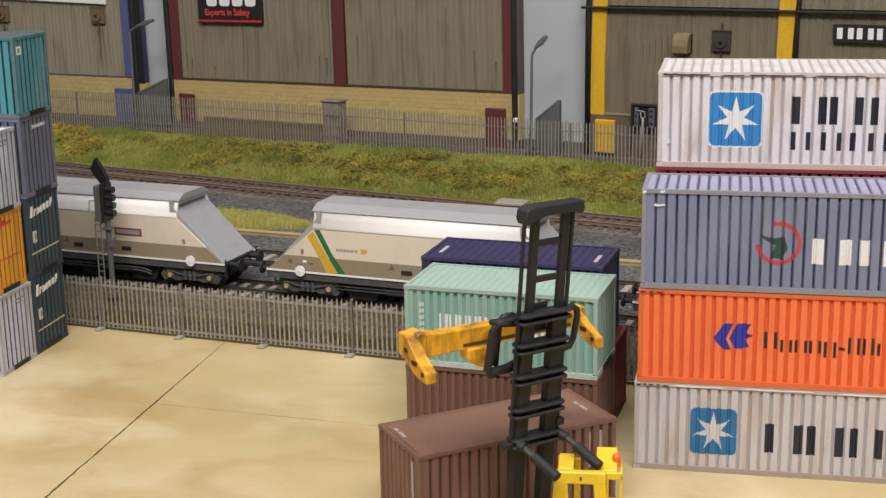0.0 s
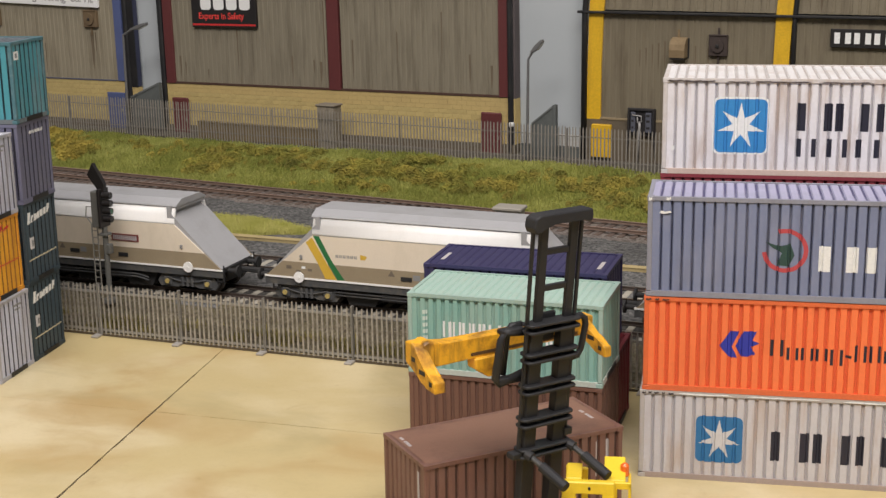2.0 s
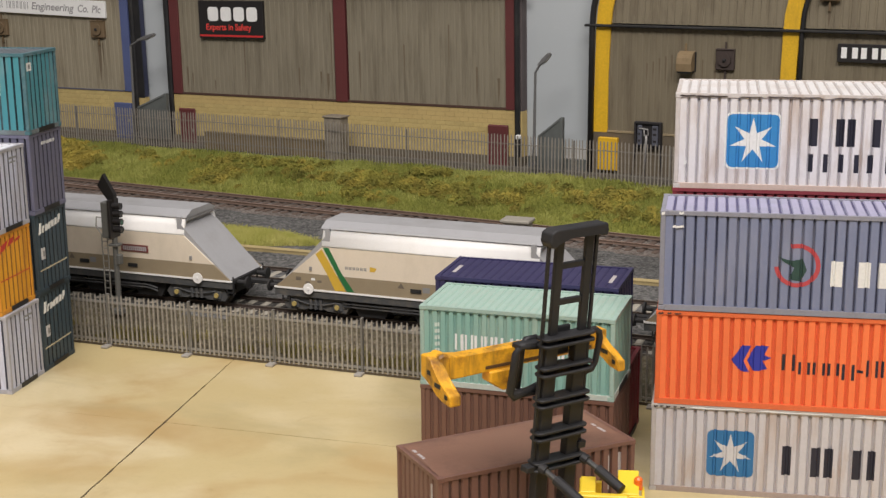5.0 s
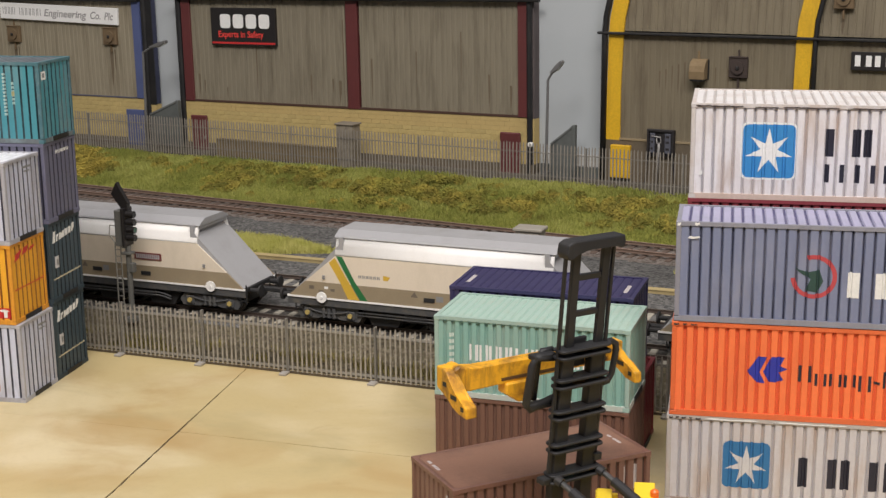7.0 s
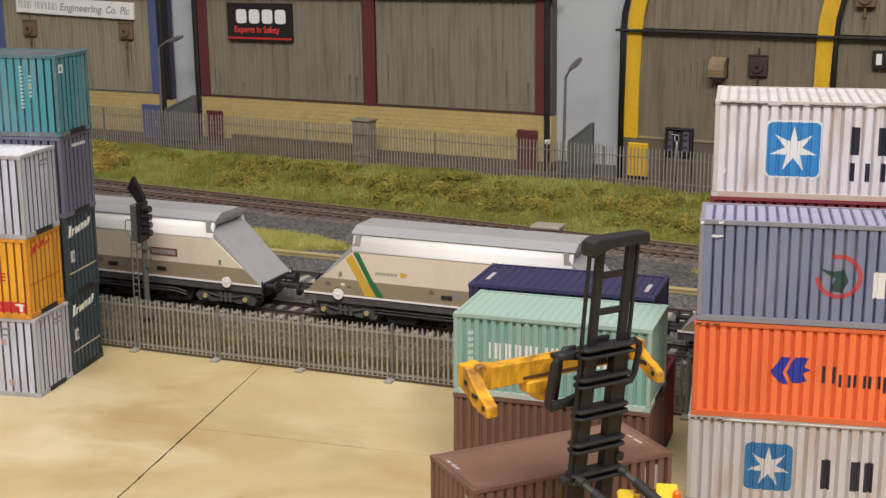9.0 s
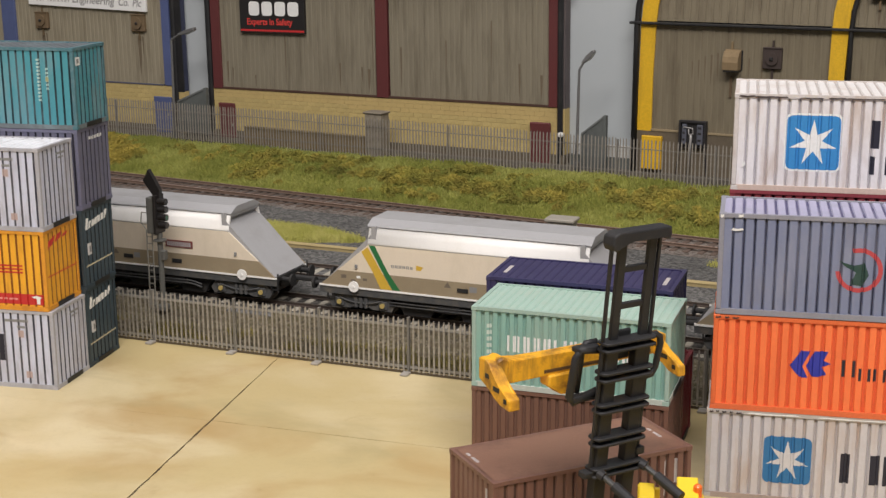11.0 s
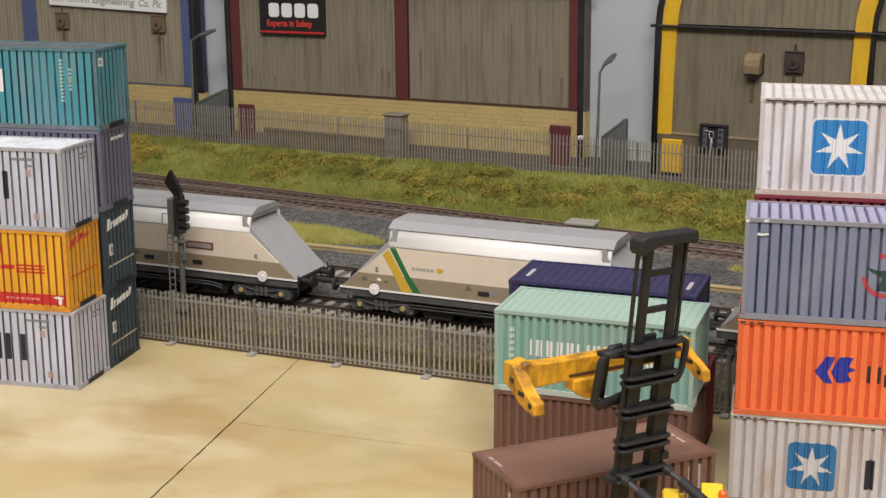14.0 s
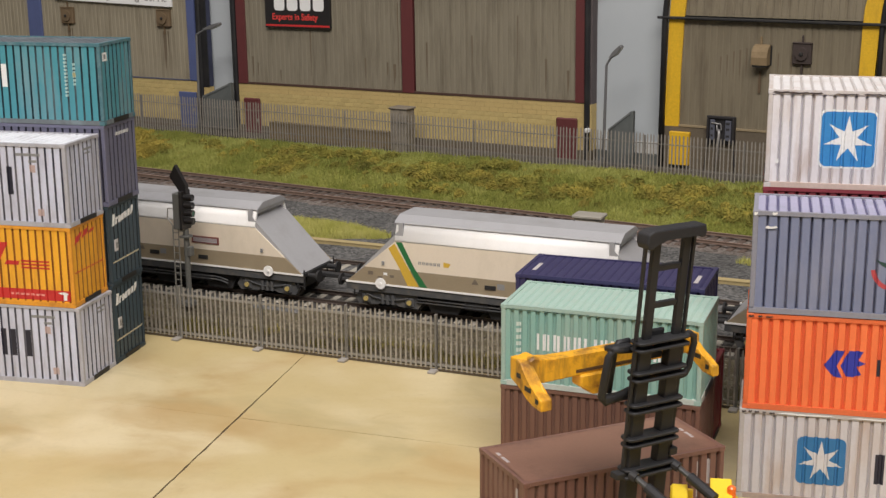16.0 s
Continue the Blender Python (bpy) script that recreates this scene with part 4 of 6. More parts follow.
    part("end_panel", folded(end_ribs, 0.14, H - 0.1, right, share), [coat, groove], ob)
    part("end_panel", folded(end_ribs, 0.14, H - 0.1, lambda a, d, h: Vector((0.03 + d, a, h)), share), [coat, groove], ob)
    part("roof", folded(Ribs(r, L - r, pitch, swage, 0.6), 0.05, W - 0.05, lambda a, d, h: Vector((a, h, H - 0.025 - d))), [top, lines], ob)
    return ob, long_ribs, front, end_ribs, right, coat


def print_bars(polys, ribs, spot, mat, ob, name="printed_bar", lift=0.006):
    """Each printed bar as a part of its own."""
    for p in polys:
        part(name, printed([p], ribs, spot, lift), mat, ob)


def frame_marks(ob, rows, mat, name="frame_mark"):
    """Chipped or smeared spots, and drawn rail shadow, on the frame of a container's long side: x, z, length, height.
    """
    for x, z, w, h in rows:
        p = [(x, z), (x + w * 0.4, z - h * 0.3), (x + w, z + h * 0.2), (x + w * 0.9, z + h), (x + w * 0.5, z + h * 0.6), (x + w * 0.15, z + h * 0.95)]
        part(name, flat([p], -0.0135), mat, ob)


def script(x, z, w, h, n, lean=0.5, climb=0.1):
    """Slanting strokes of uneven height on a sloping line, in place of handwriting."""
    out, step = [], w / n
    tall = (1.0, 0.6, 0.6, 0.6, 0.6, 0.6, 0.75)
    for i in range(n):
        a, b, q = x + i * step, z + i * step * climb, h * tall[i % 7]
        out.append([(a, b), (a + step * 0.8, b), (a + step * 0.8 + q * lean * 0.5, b + q), (a + q * lean * 0.5, b + q)])
    return out


# serves real dark marks and the drawn rail shadow
SMEAR_SHADE = plain("dark_smear_shade", (0.05, 0.035, 0.03), 0.8)


def star_box(x, y, z, H, sx0, sx1, sz0, sz1, marks, label, col, W=2.44, dimming=0.0, **kw):
    ob, ribs, spot, _, _, _ = container(12.19, W, H, at(x, y, z), label, col, **kw)
    # dimming darkens the print for weaker light low in the stack
    blue = plain("dimmed_star_blue", [v * (1 - 0.35 * dimming) for v in (0.04, 0.24, 0.55)]) if dimming else BLUEPRINT
    if not dimming:
        part("printed_border", printed([rounded(sx0 - 0.06, sx1 + 0.06, sz0 - 0.06, sz1 + 0.06, 0.2)], ribs, spot, 0.004), WHITE, ob)
    part("printed_square", printed([rounded(sx0, sx1, sz0, sz1, 0.16)], ribs, spot, 0.008), blue, ob, "blue square print with a white star")
    part("printed_star", printed(star((sx0 + sx1) / 2, (sz0 + sz1) / 2, (sx1 - sx0) * 0.46, inner=0.36), ribs, spot, 0.012), DIM_WHITE if dimming else WHITE, ob)
    print_bars(marks, ribs, spot, INK, ob)
    return ob


DIM_WHITE = plain("dim_white_print", (0.58, 0.57, 0.58))


GREYBOX = dict(fold_shade=(0.37, 0.355, 0.375), roof=(0.74, 0.72, 0.715), seams=(0.42, 0.39, 0.38), dirt=(0.46, 0.35, 0.27), amount=0.5, rust=((0.42, 0.29, 0.20), 0.6), out=0.62, deep=0.055)
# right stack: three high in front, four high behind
# greys and print darker than the top box: weaker light put into colour
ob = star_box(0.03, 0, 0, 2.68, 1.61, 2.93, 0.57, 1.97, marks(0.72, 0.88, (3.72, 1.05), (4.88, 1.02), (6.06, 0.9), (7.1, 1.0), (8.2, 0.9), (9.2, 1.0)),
              "light grey container with a blue star square, lowest in a stack", (0.56, 0.54, 0.56), dimming=1.0, rail=(0.46, 0.43, 0.41), sill=(0.36, 0.29, 0.26), **GREYBOX)
frame_marks(ob, [(0.06, 2.58, 0.12, 0.06), (0.24, 2.6, 0.1, 0.05), (0.4, 2.59, 0.14, 0.05), (0.62, 2.6, 0.1, 0.04), (0.8, 2.58, 0.16, 0.05)], SMEAR_SHADE)
frame_marks(ob, [(1.0, 2.6, 1.6, 0.05), (2.9, 2.61, 2.2, 0.04), (5.6, 2.6, 1.9, 0.05)], WHITE)
ob, ribs, spot, _, _, _ = container(12.19, 2.44, 2.77, at(0.10, 0, 2.69), "bright orange corrugated container with blue arrow marks in a stack", (0.92, 0.20, 0.065), fold_shade=(0.66, 0.10, 0.03), rail=(0.74, 0.15, 0.045), sill=(0.70, 0.15, 0.05), amount=0.35, dirt=(0.55, 0.10, 0.03), out=0.55, deep=0.05)
part("printed_arrow", printed([[(2.12, 1.40), (2.42, 1.85), (2.66, 1.85), (2.46, 1.40), (2.62, 1.08), (2.40, 1.08)], [(2.56, 1.42), (2.78, 1.86), (3.14, 1.86), (3.02, 1.60), (3.22, 1.52), (2.98, 1.40), (3.12, 1.20), (2.94, 1.12), (2.72, 1.12)]], ribs, spot), NAVYPRINT, ob, "blue double arrow mark")
print_bars(marks(1.16, 0.48, (3.52, 0.36)) + marks(1.08, 0.36, (3.97, 0.32), (4.36, 0.34), (4.76, 0.32)) + marks(0.98, 0.46, (5.15, 0.34)) + [rect(5.56, 5.72, 1.2, 1.28)] + marks(1.1, 0.48, (5.80, 0.32), (6.2, 0.3)) + marks(1.1, 0.36, (6.58, 0.34), (7.0, 0.34), (7.4, 0.34)), ribs, spot, INK, ob)
frame_marks(ob, [(0.04, 2.68, 0.16, 0.06), (0.3, 2.69, 0.12, 0.05), (0.5, 2.69, 0.2, 0.04)], SMEAR_SHADE)
ob, ribs, spot, _, _, _ = container(12.19, 2.44, 2.86, at(0.14, 0, 5.49), "blue-grey corrugated container with a red ring mark in a stack", (0.20, 0.228, 0.345), fold_shade=(0.02, 0.024, 0.05), roof=(0.37, 0.36, 0.50), seams=(0.07, 0.065, 0.14), rail=(0.26, 0.26, 0.30), dirt=(0.29, 0.30, 0.38), amount=0.6, out=0.68, deep=0.065, rust=((0.15, 0.15, 0.19), 0.4))
part("printed_ring", printed(ring(3.76, 1.42, 0.50, 0.62, -175, 110), ribs, spot), plain("faded_red_print", (0.50, 0.07, 0.08)), ob, "red printed ring")
part("printed_blob", printed([[(3.22, 1.66), (3.6, 1.55), (3.9, 1.62), (4.02, 1.30), (3.86, 0.98), (3.55, 1.02), (3.68, 1.36), (3.42, 1.50)]], ribs, spot, 0.009), plain("green_print", (0.03, 0.07, 0.06)), ob, "dark green printed shape")
print_bars(marks(0.86, 0.72, (4.66, 1.05), (5.92, 0.9), (7.0, 0.8), stroke=0.3), ribs, spot, WHITE, ob)
frame_marks(ob, [(0.32, 2.40, 0.34, 0.07), (0.5, 2.78, 0.14, 0.08), (0.02, 2.76, 0.1, 0.09)], WHITE)
for z, col in ((0.0, (0.4, 0.39, 0.38)), (2.82, (0.4, 0.39, 0.38)), (5.665, (0.26, 0.045, 0.06))):
    container(12.19, 2.44, 2.8, at(0.36, 2.86, z), "plain corrugated container in the rear row of a stack", col)
ob = star_box(0.38, 2.86, 8.46, 2.82, 1.51, 3.00, 0.66, 2.23, marks(1.33, 0.80, (3.84, 0.98), (4.9, 0.93), (6.04, 0.86), (7.1, 0.95), (8.2, 0.9), (9.2, 0.95)) + marks(0.57, 0.53, (3.85, 0.55), (4.70, 0.57), (5.50, 0.67), (6.45, 0.5), (7.2, 0.65), (8.1, 0.6), (8.95, 0.6)),
              "pale grey container with a blue star square, top of a stack", (0.76, 0.735, 0.75), 3.7, rail=(0.60, 0.56, 0.54), sill=(0.60, 0.47, 0.41), **GREYBOX)
# thin dark strips on the top rail draw the shadow under its edge
frame_marks(ob, [(0.1, 2.735, 0.5, 0.05), (0.55, 2.725, 0.6, 0.05), (1.1, 2.73, 0.4, 0.04), (1.8, 2.72, 0.7, 0.03), (2.6, 2.73, 0.5, 0.035), (3.0, 2.725, 1.2, 0.03), (4.4, 2.72, 1.5, 0.03)], SMEAR_SHADE)
frame_marks(ob, [(0.28, 0.72, 0.09, 0.14)], WHITE)

# left stack
def mark_box(m, H, x, z, w, label):
    ob, ribs, spot, er, right, _ = container(12.19, 2.44, H, m, label, (0.59, 0.615, 0.745), fold_shade=(0.06, 0.062, 0.085), roof=(0.80, 0.81, 0.85), seams=(0.26, 0.26, 0.28), rail=(0.42, 0.42, 0.46), cast=(0.46, 0.45, 0.48), dirt=(0.33, 0.31, 0.33), amount=0.7, out=0.72, share=0.5, rust=((0.27, 0.25, 0.25), 0.5))
    print_bars(marks(z, 0.98, *[(x + w / 6 * i, w / 6 * 0.82) for i in range(6)], stroke=0.26), ribs, spot, INK, ob)
    print_bars([rect(10.28, 11.22, H - 0.44, H - 0.34), rect(10.78, 11.08, H - 0.66, H - 0.57)], ribs, spot, GREYINK, ob)
    print_bars([rect(10.8, 11.02, H - 1.0, H - 0.74), rect(11.0, 11.24, 0.38, 0.62)], ribs, spot, plain("faded_label", (0.48, 0.36, 0.34)), ob)
    print_bars([rect(1.3, 1.95, H - 0.42, H - 0.34), rect(1.4, 1.8, H - 0.56, H - 0.5)], er, right, GREYINK, ob)
    return ob

EX = -22.66 - 12.19
mark_box(at(EX, 4.49, 0), 2.87, 4.6, 0.98, 5.8, "weathered light grey container with dark marks, lowest of a stack")
ob, ribs, spot, er, right, _ = container(12.19, 2.44, 2.86, at(EX - 0.13, 4.49, 2.88), "deep yellow corrugated container with red bands in a stack", (0.86, 0.42, 0.03), fold_shade=(0.27, 0.095, 0.012), rail=(0.74, 0.32, 0.03), dirt=(0.42, 0.16, 0.02), amount=0.5, out=0.72, share=0.5, rust=((0.35, 0.13, 0.03), 0.5))
part("printed_band", printed([rect(0.2, 12.0, 0.22, 0.60)], ribs, spot), RED, ob, "red printed band")
print_bars([[(7.6, 1.45), (9.3, 1.45), (9.75, 2.25), (8.0, 2.25)], [(9.55, 1.45), (10.1, 1.45), (10.15, 1.6), (9.65, 1.6)]] + [rect(10.2, 11.3, z, z + 0.06) for z in (1.34, 1.46, 1.58)], ribs, spot, RED, ob)
print_bars([rect(9.7 + 0.2 * i, 9.84 + 0.2 * i, 0.37, 0.44) for i in range(7)], ribs, spot, plain("pink_print", (0.75, 0.30, 0.26)), ob, lift=0.011)
print_bars([[(11.55, 0.52), (11.75, 0.42), (11.75, 0.25), (11.88, 0.25), (11.9, 0.46), (11.98, 0.5), (11.8, 0.55)]], ribs, spot, WHITE, ob, lift=0.011)
print_bars([[(0.25, 2.18), (0.7, 2.3), (0.9, 2.58), (0.45, 2.46)], [(0.8, 2.32), (1.2, 2.4), (1.4, 2.64), (1.0, 2.56)], [(1.3, 2.38), (1.7, 2.44), (1.8, 2.54), (1.45, 2.5)], rect(0.2, 2.3, 1.18, 1.22)], er, right, RED, ob)
mark_box(at(EX - 0.1, 4.49, 5.75), 2.9, 4.4, 1.1, 5.9, "weathered light grey container with a white roof in a stack")
for x, z, h in ((0.0, 0.0, 2.96), (0.05, 2.98, 2.98)):
    ob, ribs, spot, er, right, _ = container(12.19, 2.44, h, at(EX + x, 7.0, z), "dark blue-green corrugated container with white marks in a stack", (0.042, 0.072, 0.095), fold_shade=(0.006, 0.01, 0.014), dirt=(0.075, 0.095, 0.105), amount=0.4, out=0.72, share=0.5, rail=(0.03, 0.05, 0.065))
    print_bars(script(0.26, h - 0.78, 1.75, 0.42, 7), er, right, WHITE, ob)
    part("printed_square", printed([rect(0.42, 0.72, 1.24, 1.68)], er, right), plain("faded_square", (0.62, 0.60, 0.60)), ob)
    part("printed_sign", printed([rect(0.5, 0.64, 1.34, 1.56)], er, right, 0.01), GREYINK, ob)
    print_bars([[(0.2, 0.82), (2.35, 0.84), (2.35, 0.90), (0.2, 0.88)]], er, right, plain("buff_line", (0.55, 0.50, 0.36)), ob)
ob, ribs, spot, er, right, _ = container(12.19, 2.44, 2.93, at(EX + 0.1, 7.0, 5.98), "slate purple corrugated container in a stack", (0.145, 0.145, 0.215), fold_shade=(0.03, 0.03, 0.05), out=0.72, share=0.5, dirt=(0.20, 0.19, 0.22), amount=0.4)
print_bars(blocks(0.9, 2.45, 1.1, 0.12, 6), er, right, WHITE, ob)
ob, ribs, spot, er, right, _ = container(12.19, 2.44, 2.9, at(EX + 0.14, 7.0, 8.93), "teal corrugated container with a grey roof, top of a stack", (0.07, 0.285, 0.34), fold_shade=(0.012, 0.036, 0.046), roof=(0.12, 0.135, 0.15), seams=(0.32, 0.34, 0.36), swage=0.05, dirt=(0.24, 0.32, 0.34), amount=0.75, out=0.72, share=0.5, sill=(0.14, 0.16, 0.17), rail=(0.07, 0.17, 0.20))
print_bars(marks(1.3, 0.82, *[(4.2 + 0.88 * i, 0.76) for i in range(5)], stroke=0.32), ribs, spot, WHITE, ob)
PALEPRINT = plain("pale_print", (0.42, 0.58, 0.56))
print_bars([rect(10.74, 10.84, 1.0 + 0.13 * i, 1.08 + 0.13 * i) for i in range(12)] + [rect(11.08, 11.18, 1.4 + 0.14 * i, 1.49 + 0.14 * i) for i in range(6)], ribs, spot, PALEPRINT, ob)
print_bars([rect(11.07, 11.19, 1.7, 1.86)], ribs, spot, plain("yellow_print", (0.45, 0.43, 0.24)), ob, lift=0.011)
part("printed_square", printed([rect(0.2, 0.55, 2.25, 2.55)], er, right), WHITE, ob)
part("printed_sign", printed([rect(0.30, 0.45, 2.32, 2.48)], er, right, 0.01), GREYINK, ob)

# middle group
SCALLOP_SHADE = plain("scallop_shade_green", (0.09, 0.17, 0.14), 0.8)
GD = -6.3
for z, h, col, label in ((0.0, 2.58, (0.175, 0.088, 0.062), "brown corrugated container under a pale green one"), (2.6, 2.48, (0.24, 0.435, 0.375), "pale sea-green corrugated container on a brown one")):
    ob, ribs, spot, _, _, _ = container(5.92, 2.75, h, at(-6.95, 0.76, z, GD), label, col, roof=(0.37, 0.51, 0.44) if z else None, seams=(0.31, 0.455, 0.39) if z else None, swage=0.02, dirt=(0.12, 0.06, 0.04) if not z else (0.40, 0.46, 0.38), group="containers in the yard", amount=0.3 if not z else 0.6, fold_shade=[v * 0.8 for v in col], pitch=0.252, deep=0.045, out=0.52, rail=(0.33, 0.46, 0.40) if z else None, sill=(0.50, 0.54, 0.49) if z else None, rust=((0.30, 0.34, 0.26), 0.45) if z else ((0.10, 0.05, 0.04), 0.5))
    if z:
        print_bars(marks(1.16, 0.5, *[(1.08 + 0.31 * i, 0.27) for i in range(5)], *[(2.8 + 0.31 * i, 0.27) for i in range(7)], stroke=0.3), ribs, spot, WHITE, ob)
        print_bars([rect(0.46, 0.6, q, q + 0.12) for q in (0.85, 1.05, 1.25, 1.45, 1.65, 1.85)], ribs, spot, plain("worn_print", (0.58, 0.66, 0.60)), ob)
        # dark half-moons under the top rail: fold shadows drawn as flat shapes
        for i in range(22):
            x = 0.29 + i * 0.2513
            part("rail_scallop_shade", flat([[(x, 2.375), (x + 0.02, 2.34), (x + 0.055, 2.325), (x + 0.09, 2.34), (x + 0.11, 2.375)]], -0.003), SCALLOP_SHADE, ob)
container(5.9, 2.6, 2.6, at(-6.75, 3.62, 0, GD), "dark red corrugated container under a navy one", (0.21, 0.02, 0.03), group="containers in the yard")
ob, ribs, spot, _, _, _ = container(5.9, 2.7, 2.62, at(-7.05, 3.62, 2.62, GD), "navy blue corrugated container on a red one", (0.032, 0.028, 0.092), group="containers in the yard", amount=0.15, seams=(0.026, 0.022, 0.075), swage=0.015)
for x in (0.34, 5.44):
    part("printed_bar", boxes((x, x + 0.13, 0.7, 1.6, 2.60, 2.606)), FADED, ob)
ob, ribs, spot, er, _, coat = container(5.95, 2.6, 2.5, at(-5.03, -6.07, 0, 37.0), "plain red-brown container with a smooth dusty roof", (0.20, 0.10, 0.075), fold_shade=(0.075, 0.038, 0.028), dirt=(0.27, 0.165, 0.13), amount=0.55, group="containers in the yard", rust=((0.10, 0.05, 0.04), 0.5))
for o in list(ob.children):
    if o.name.startswith("roof"):
        bpy.data.objects.remove(o)
part("roof", boxes((0.1, 5.85, 0.1, 2.5, 2.44, 2.50)), paint("dusty_roof", (0.235, 0.122, 0.083), 0.55, var=0.1, size=2.2, dirt=(0.10, 0.055, 0.045), amount=0.8, streak=1.0), ob)
for x, y in ((0.22, 1.4), (5.5, 0.9)):
    for i in range(7):
        if i != 4:
            part("printed_bar", boxes((x, x + 0.09, y + 0.1 * i, y + 0.08 + 0.1 * i, 2.501, 2.504)), FADED, ob)
print_bars([rect(5.1, 5.17, 1.2, 2.2), rect(5.45, 5.52, 1.5, 2.2)], ribs, spot, FADED, ob)
print_bars([rect(0.42, 0.5, 0.9, 2.2)], er, lambda a, d, h: Vector((0.03 + d, a, h)), FADED, ob)

# ---- the train ----
FRAME_BLACK = paint("underframe_black", (0.016, 0.016, 0.017), 0.7, dirt=(0.06, 0.05, 0.04), amount=0.5)
BOGIE_GREY = paint("bogie_grey", (0.07, 0.072, 0.075), 0.6, var=0.2, size=0.5, dirt=(0.16, 0.14, 0.11), amount=0.7)
WHEEL_STEEL = paint("wheel_steel", (0.07, 0.06, 0.05), 0.5, 0.6)
# white over cream is part paint, part light on the tilt put into colour
HOPPER_WHITE = paint("wagon_white", (0.90, 0.89, 0.87), 0.45, var=0.04, size=2.5, dirt=(0.62, 0.59, 0.52), amount=0.35, streak=2)
HOPPER_CREAM = paint("wagon_cream", (0.77, 0.675, 0.545), 0.5, var=0.05, size=2.0, dirt=(0.52, 0.45, 0.33), amount=0.5, streak=2)
HOPPER_KHAKI = paint("wagon_dust", (0.30, 0.24, 0.155), 0.7, var=0.08, size=1.2, dirt=(0.36, 0.30, 0.20), amount=0.6)
HOPPER_GREY = paint("wagon_grey", (0.36, 0.36, 0.37), 0.5, var=0.06, size=1.5, dirt=(0.27, 0.26, 0.25), amount=0.5)
AXLE_YELLOW = plain("axle_yellow", (0.46, 0.35, 0.12))
STRIPE_GREEN = plain("stripe_green", (0.02, 0.16, 0.05))
STRIPE_YELLOW = plain("stripe_yellow", (0.66, 0.42, 0.05))


def wheel_mesh(r):
    bm = bmesh.new()
    rod(bm, (0, -0.07, 0), (0, 0.07, 0), r, 20)
    rod(bm, (0, 0.02, 0), (0, 0.09, 0), r + 0.04, 20)
    return meshed("wheel", bm, WHEEL_STEEL)


def bogie(parent, x, span, axles, r, W, box_mat, name="bogie", steel=BOGIE_GREY):
    """A bogie centred on x: side frames with axle boxes, springs and wheels."""
    ob = part(name, boxes((x - span / 2 - 0.5, x + span / 2 + 0.5, 0.45, W - 0.45, 1.42, 1.62)), FRAME_BLACK, parent)
    for y0, y1 in ((0.18, 0.36), (W - 0.36, W - 0.18)):
        bm = bmesh.new()
        prism(bm, [(x - span / 2 - 0.5, 1.42), (x - span / 2 - 0.35, 1.2), (x - span / 2 + 0.45, 1.22), (x - 0.3, 1.3), (x + 0.3, 1.3), (x + span / 2 - 0.45, 1.22), (x + span / 2 + 0.35, 1.2), (x + span / 2 + 0.5, 1.42), (x + span / 2 + 0.3, 1.72), (x - span / 2 - 0.3, 1.72)], y0, y1, "y")
        part("side_frame", bm, steel, ob)
        bm = bmesh.new()
        for q in (-0.22, 0, 0.22):
            rod(bm, (x + q, (y0 + y1) / 2 - 0.1, 1.28), (x + q, (y0 + y1) / 2 - 0.1, 1.68), 0.09, 8)
        part("spring", bm, steel, ob)
        if len(axles) == 2:
            bm = bmesh.new()
            sag = [(x - 0.9 + 1.8 * i / 8, 1.46 + 0.16 * abs(i / 4 - 1) ** 2) for i in range(9)]
            tube(bm, [(a, (y0 + y1) / 2 - 0.16, z) for a, z in sag], 0.03, 6)
            part("brake_rod", bm, steel, ob)
    wm = wheel_mesh(r)
    for a in axles:
        for y in (0.66, W - 0.66):
            part("wheel", wm, None, ob).matrix_basis = at(a, y, 1.0 + r)
        for y in (0.12, W - 0.2):
            part("axle_box", boxes((a - 0.2, a + 0.2, y, y + 0.1, 1.26, 1.62), bevel=0.04), steel, ob)
        bm = bmesh.new()
        rod(bm, (a, 0.06, 1.44), (a, 0.13, 1.44), 0.10, 12)
        part("axle_cap", bm, box_mat, ob, "yellow axle cap" if box_mat is AXLE_YELLOW else "")
    return ob


def buffers(parent, x, way, W):
    for y in (0.5, W - 0.5):
        bm = bmesh.new()
        rod(bm, (x, y, 2.0), (x + way * 0.42, y, 2.0), 0.1, 10)
        rod(bm, (x + way * 0.42, y, 2.0), (x + way * 0.5, y, 2.0), 0.24, 14)
        part("buffer", bm, FRAME_BLACK, parent)
    part("coupling", boxes((min(x, x + way * 1.0), max(x, x + way * 1.0), W / 2 - 0.12, W / 2 + 0.12, 1.78, 1.98), bevel=0.04), FRAME_BLACK, parent)


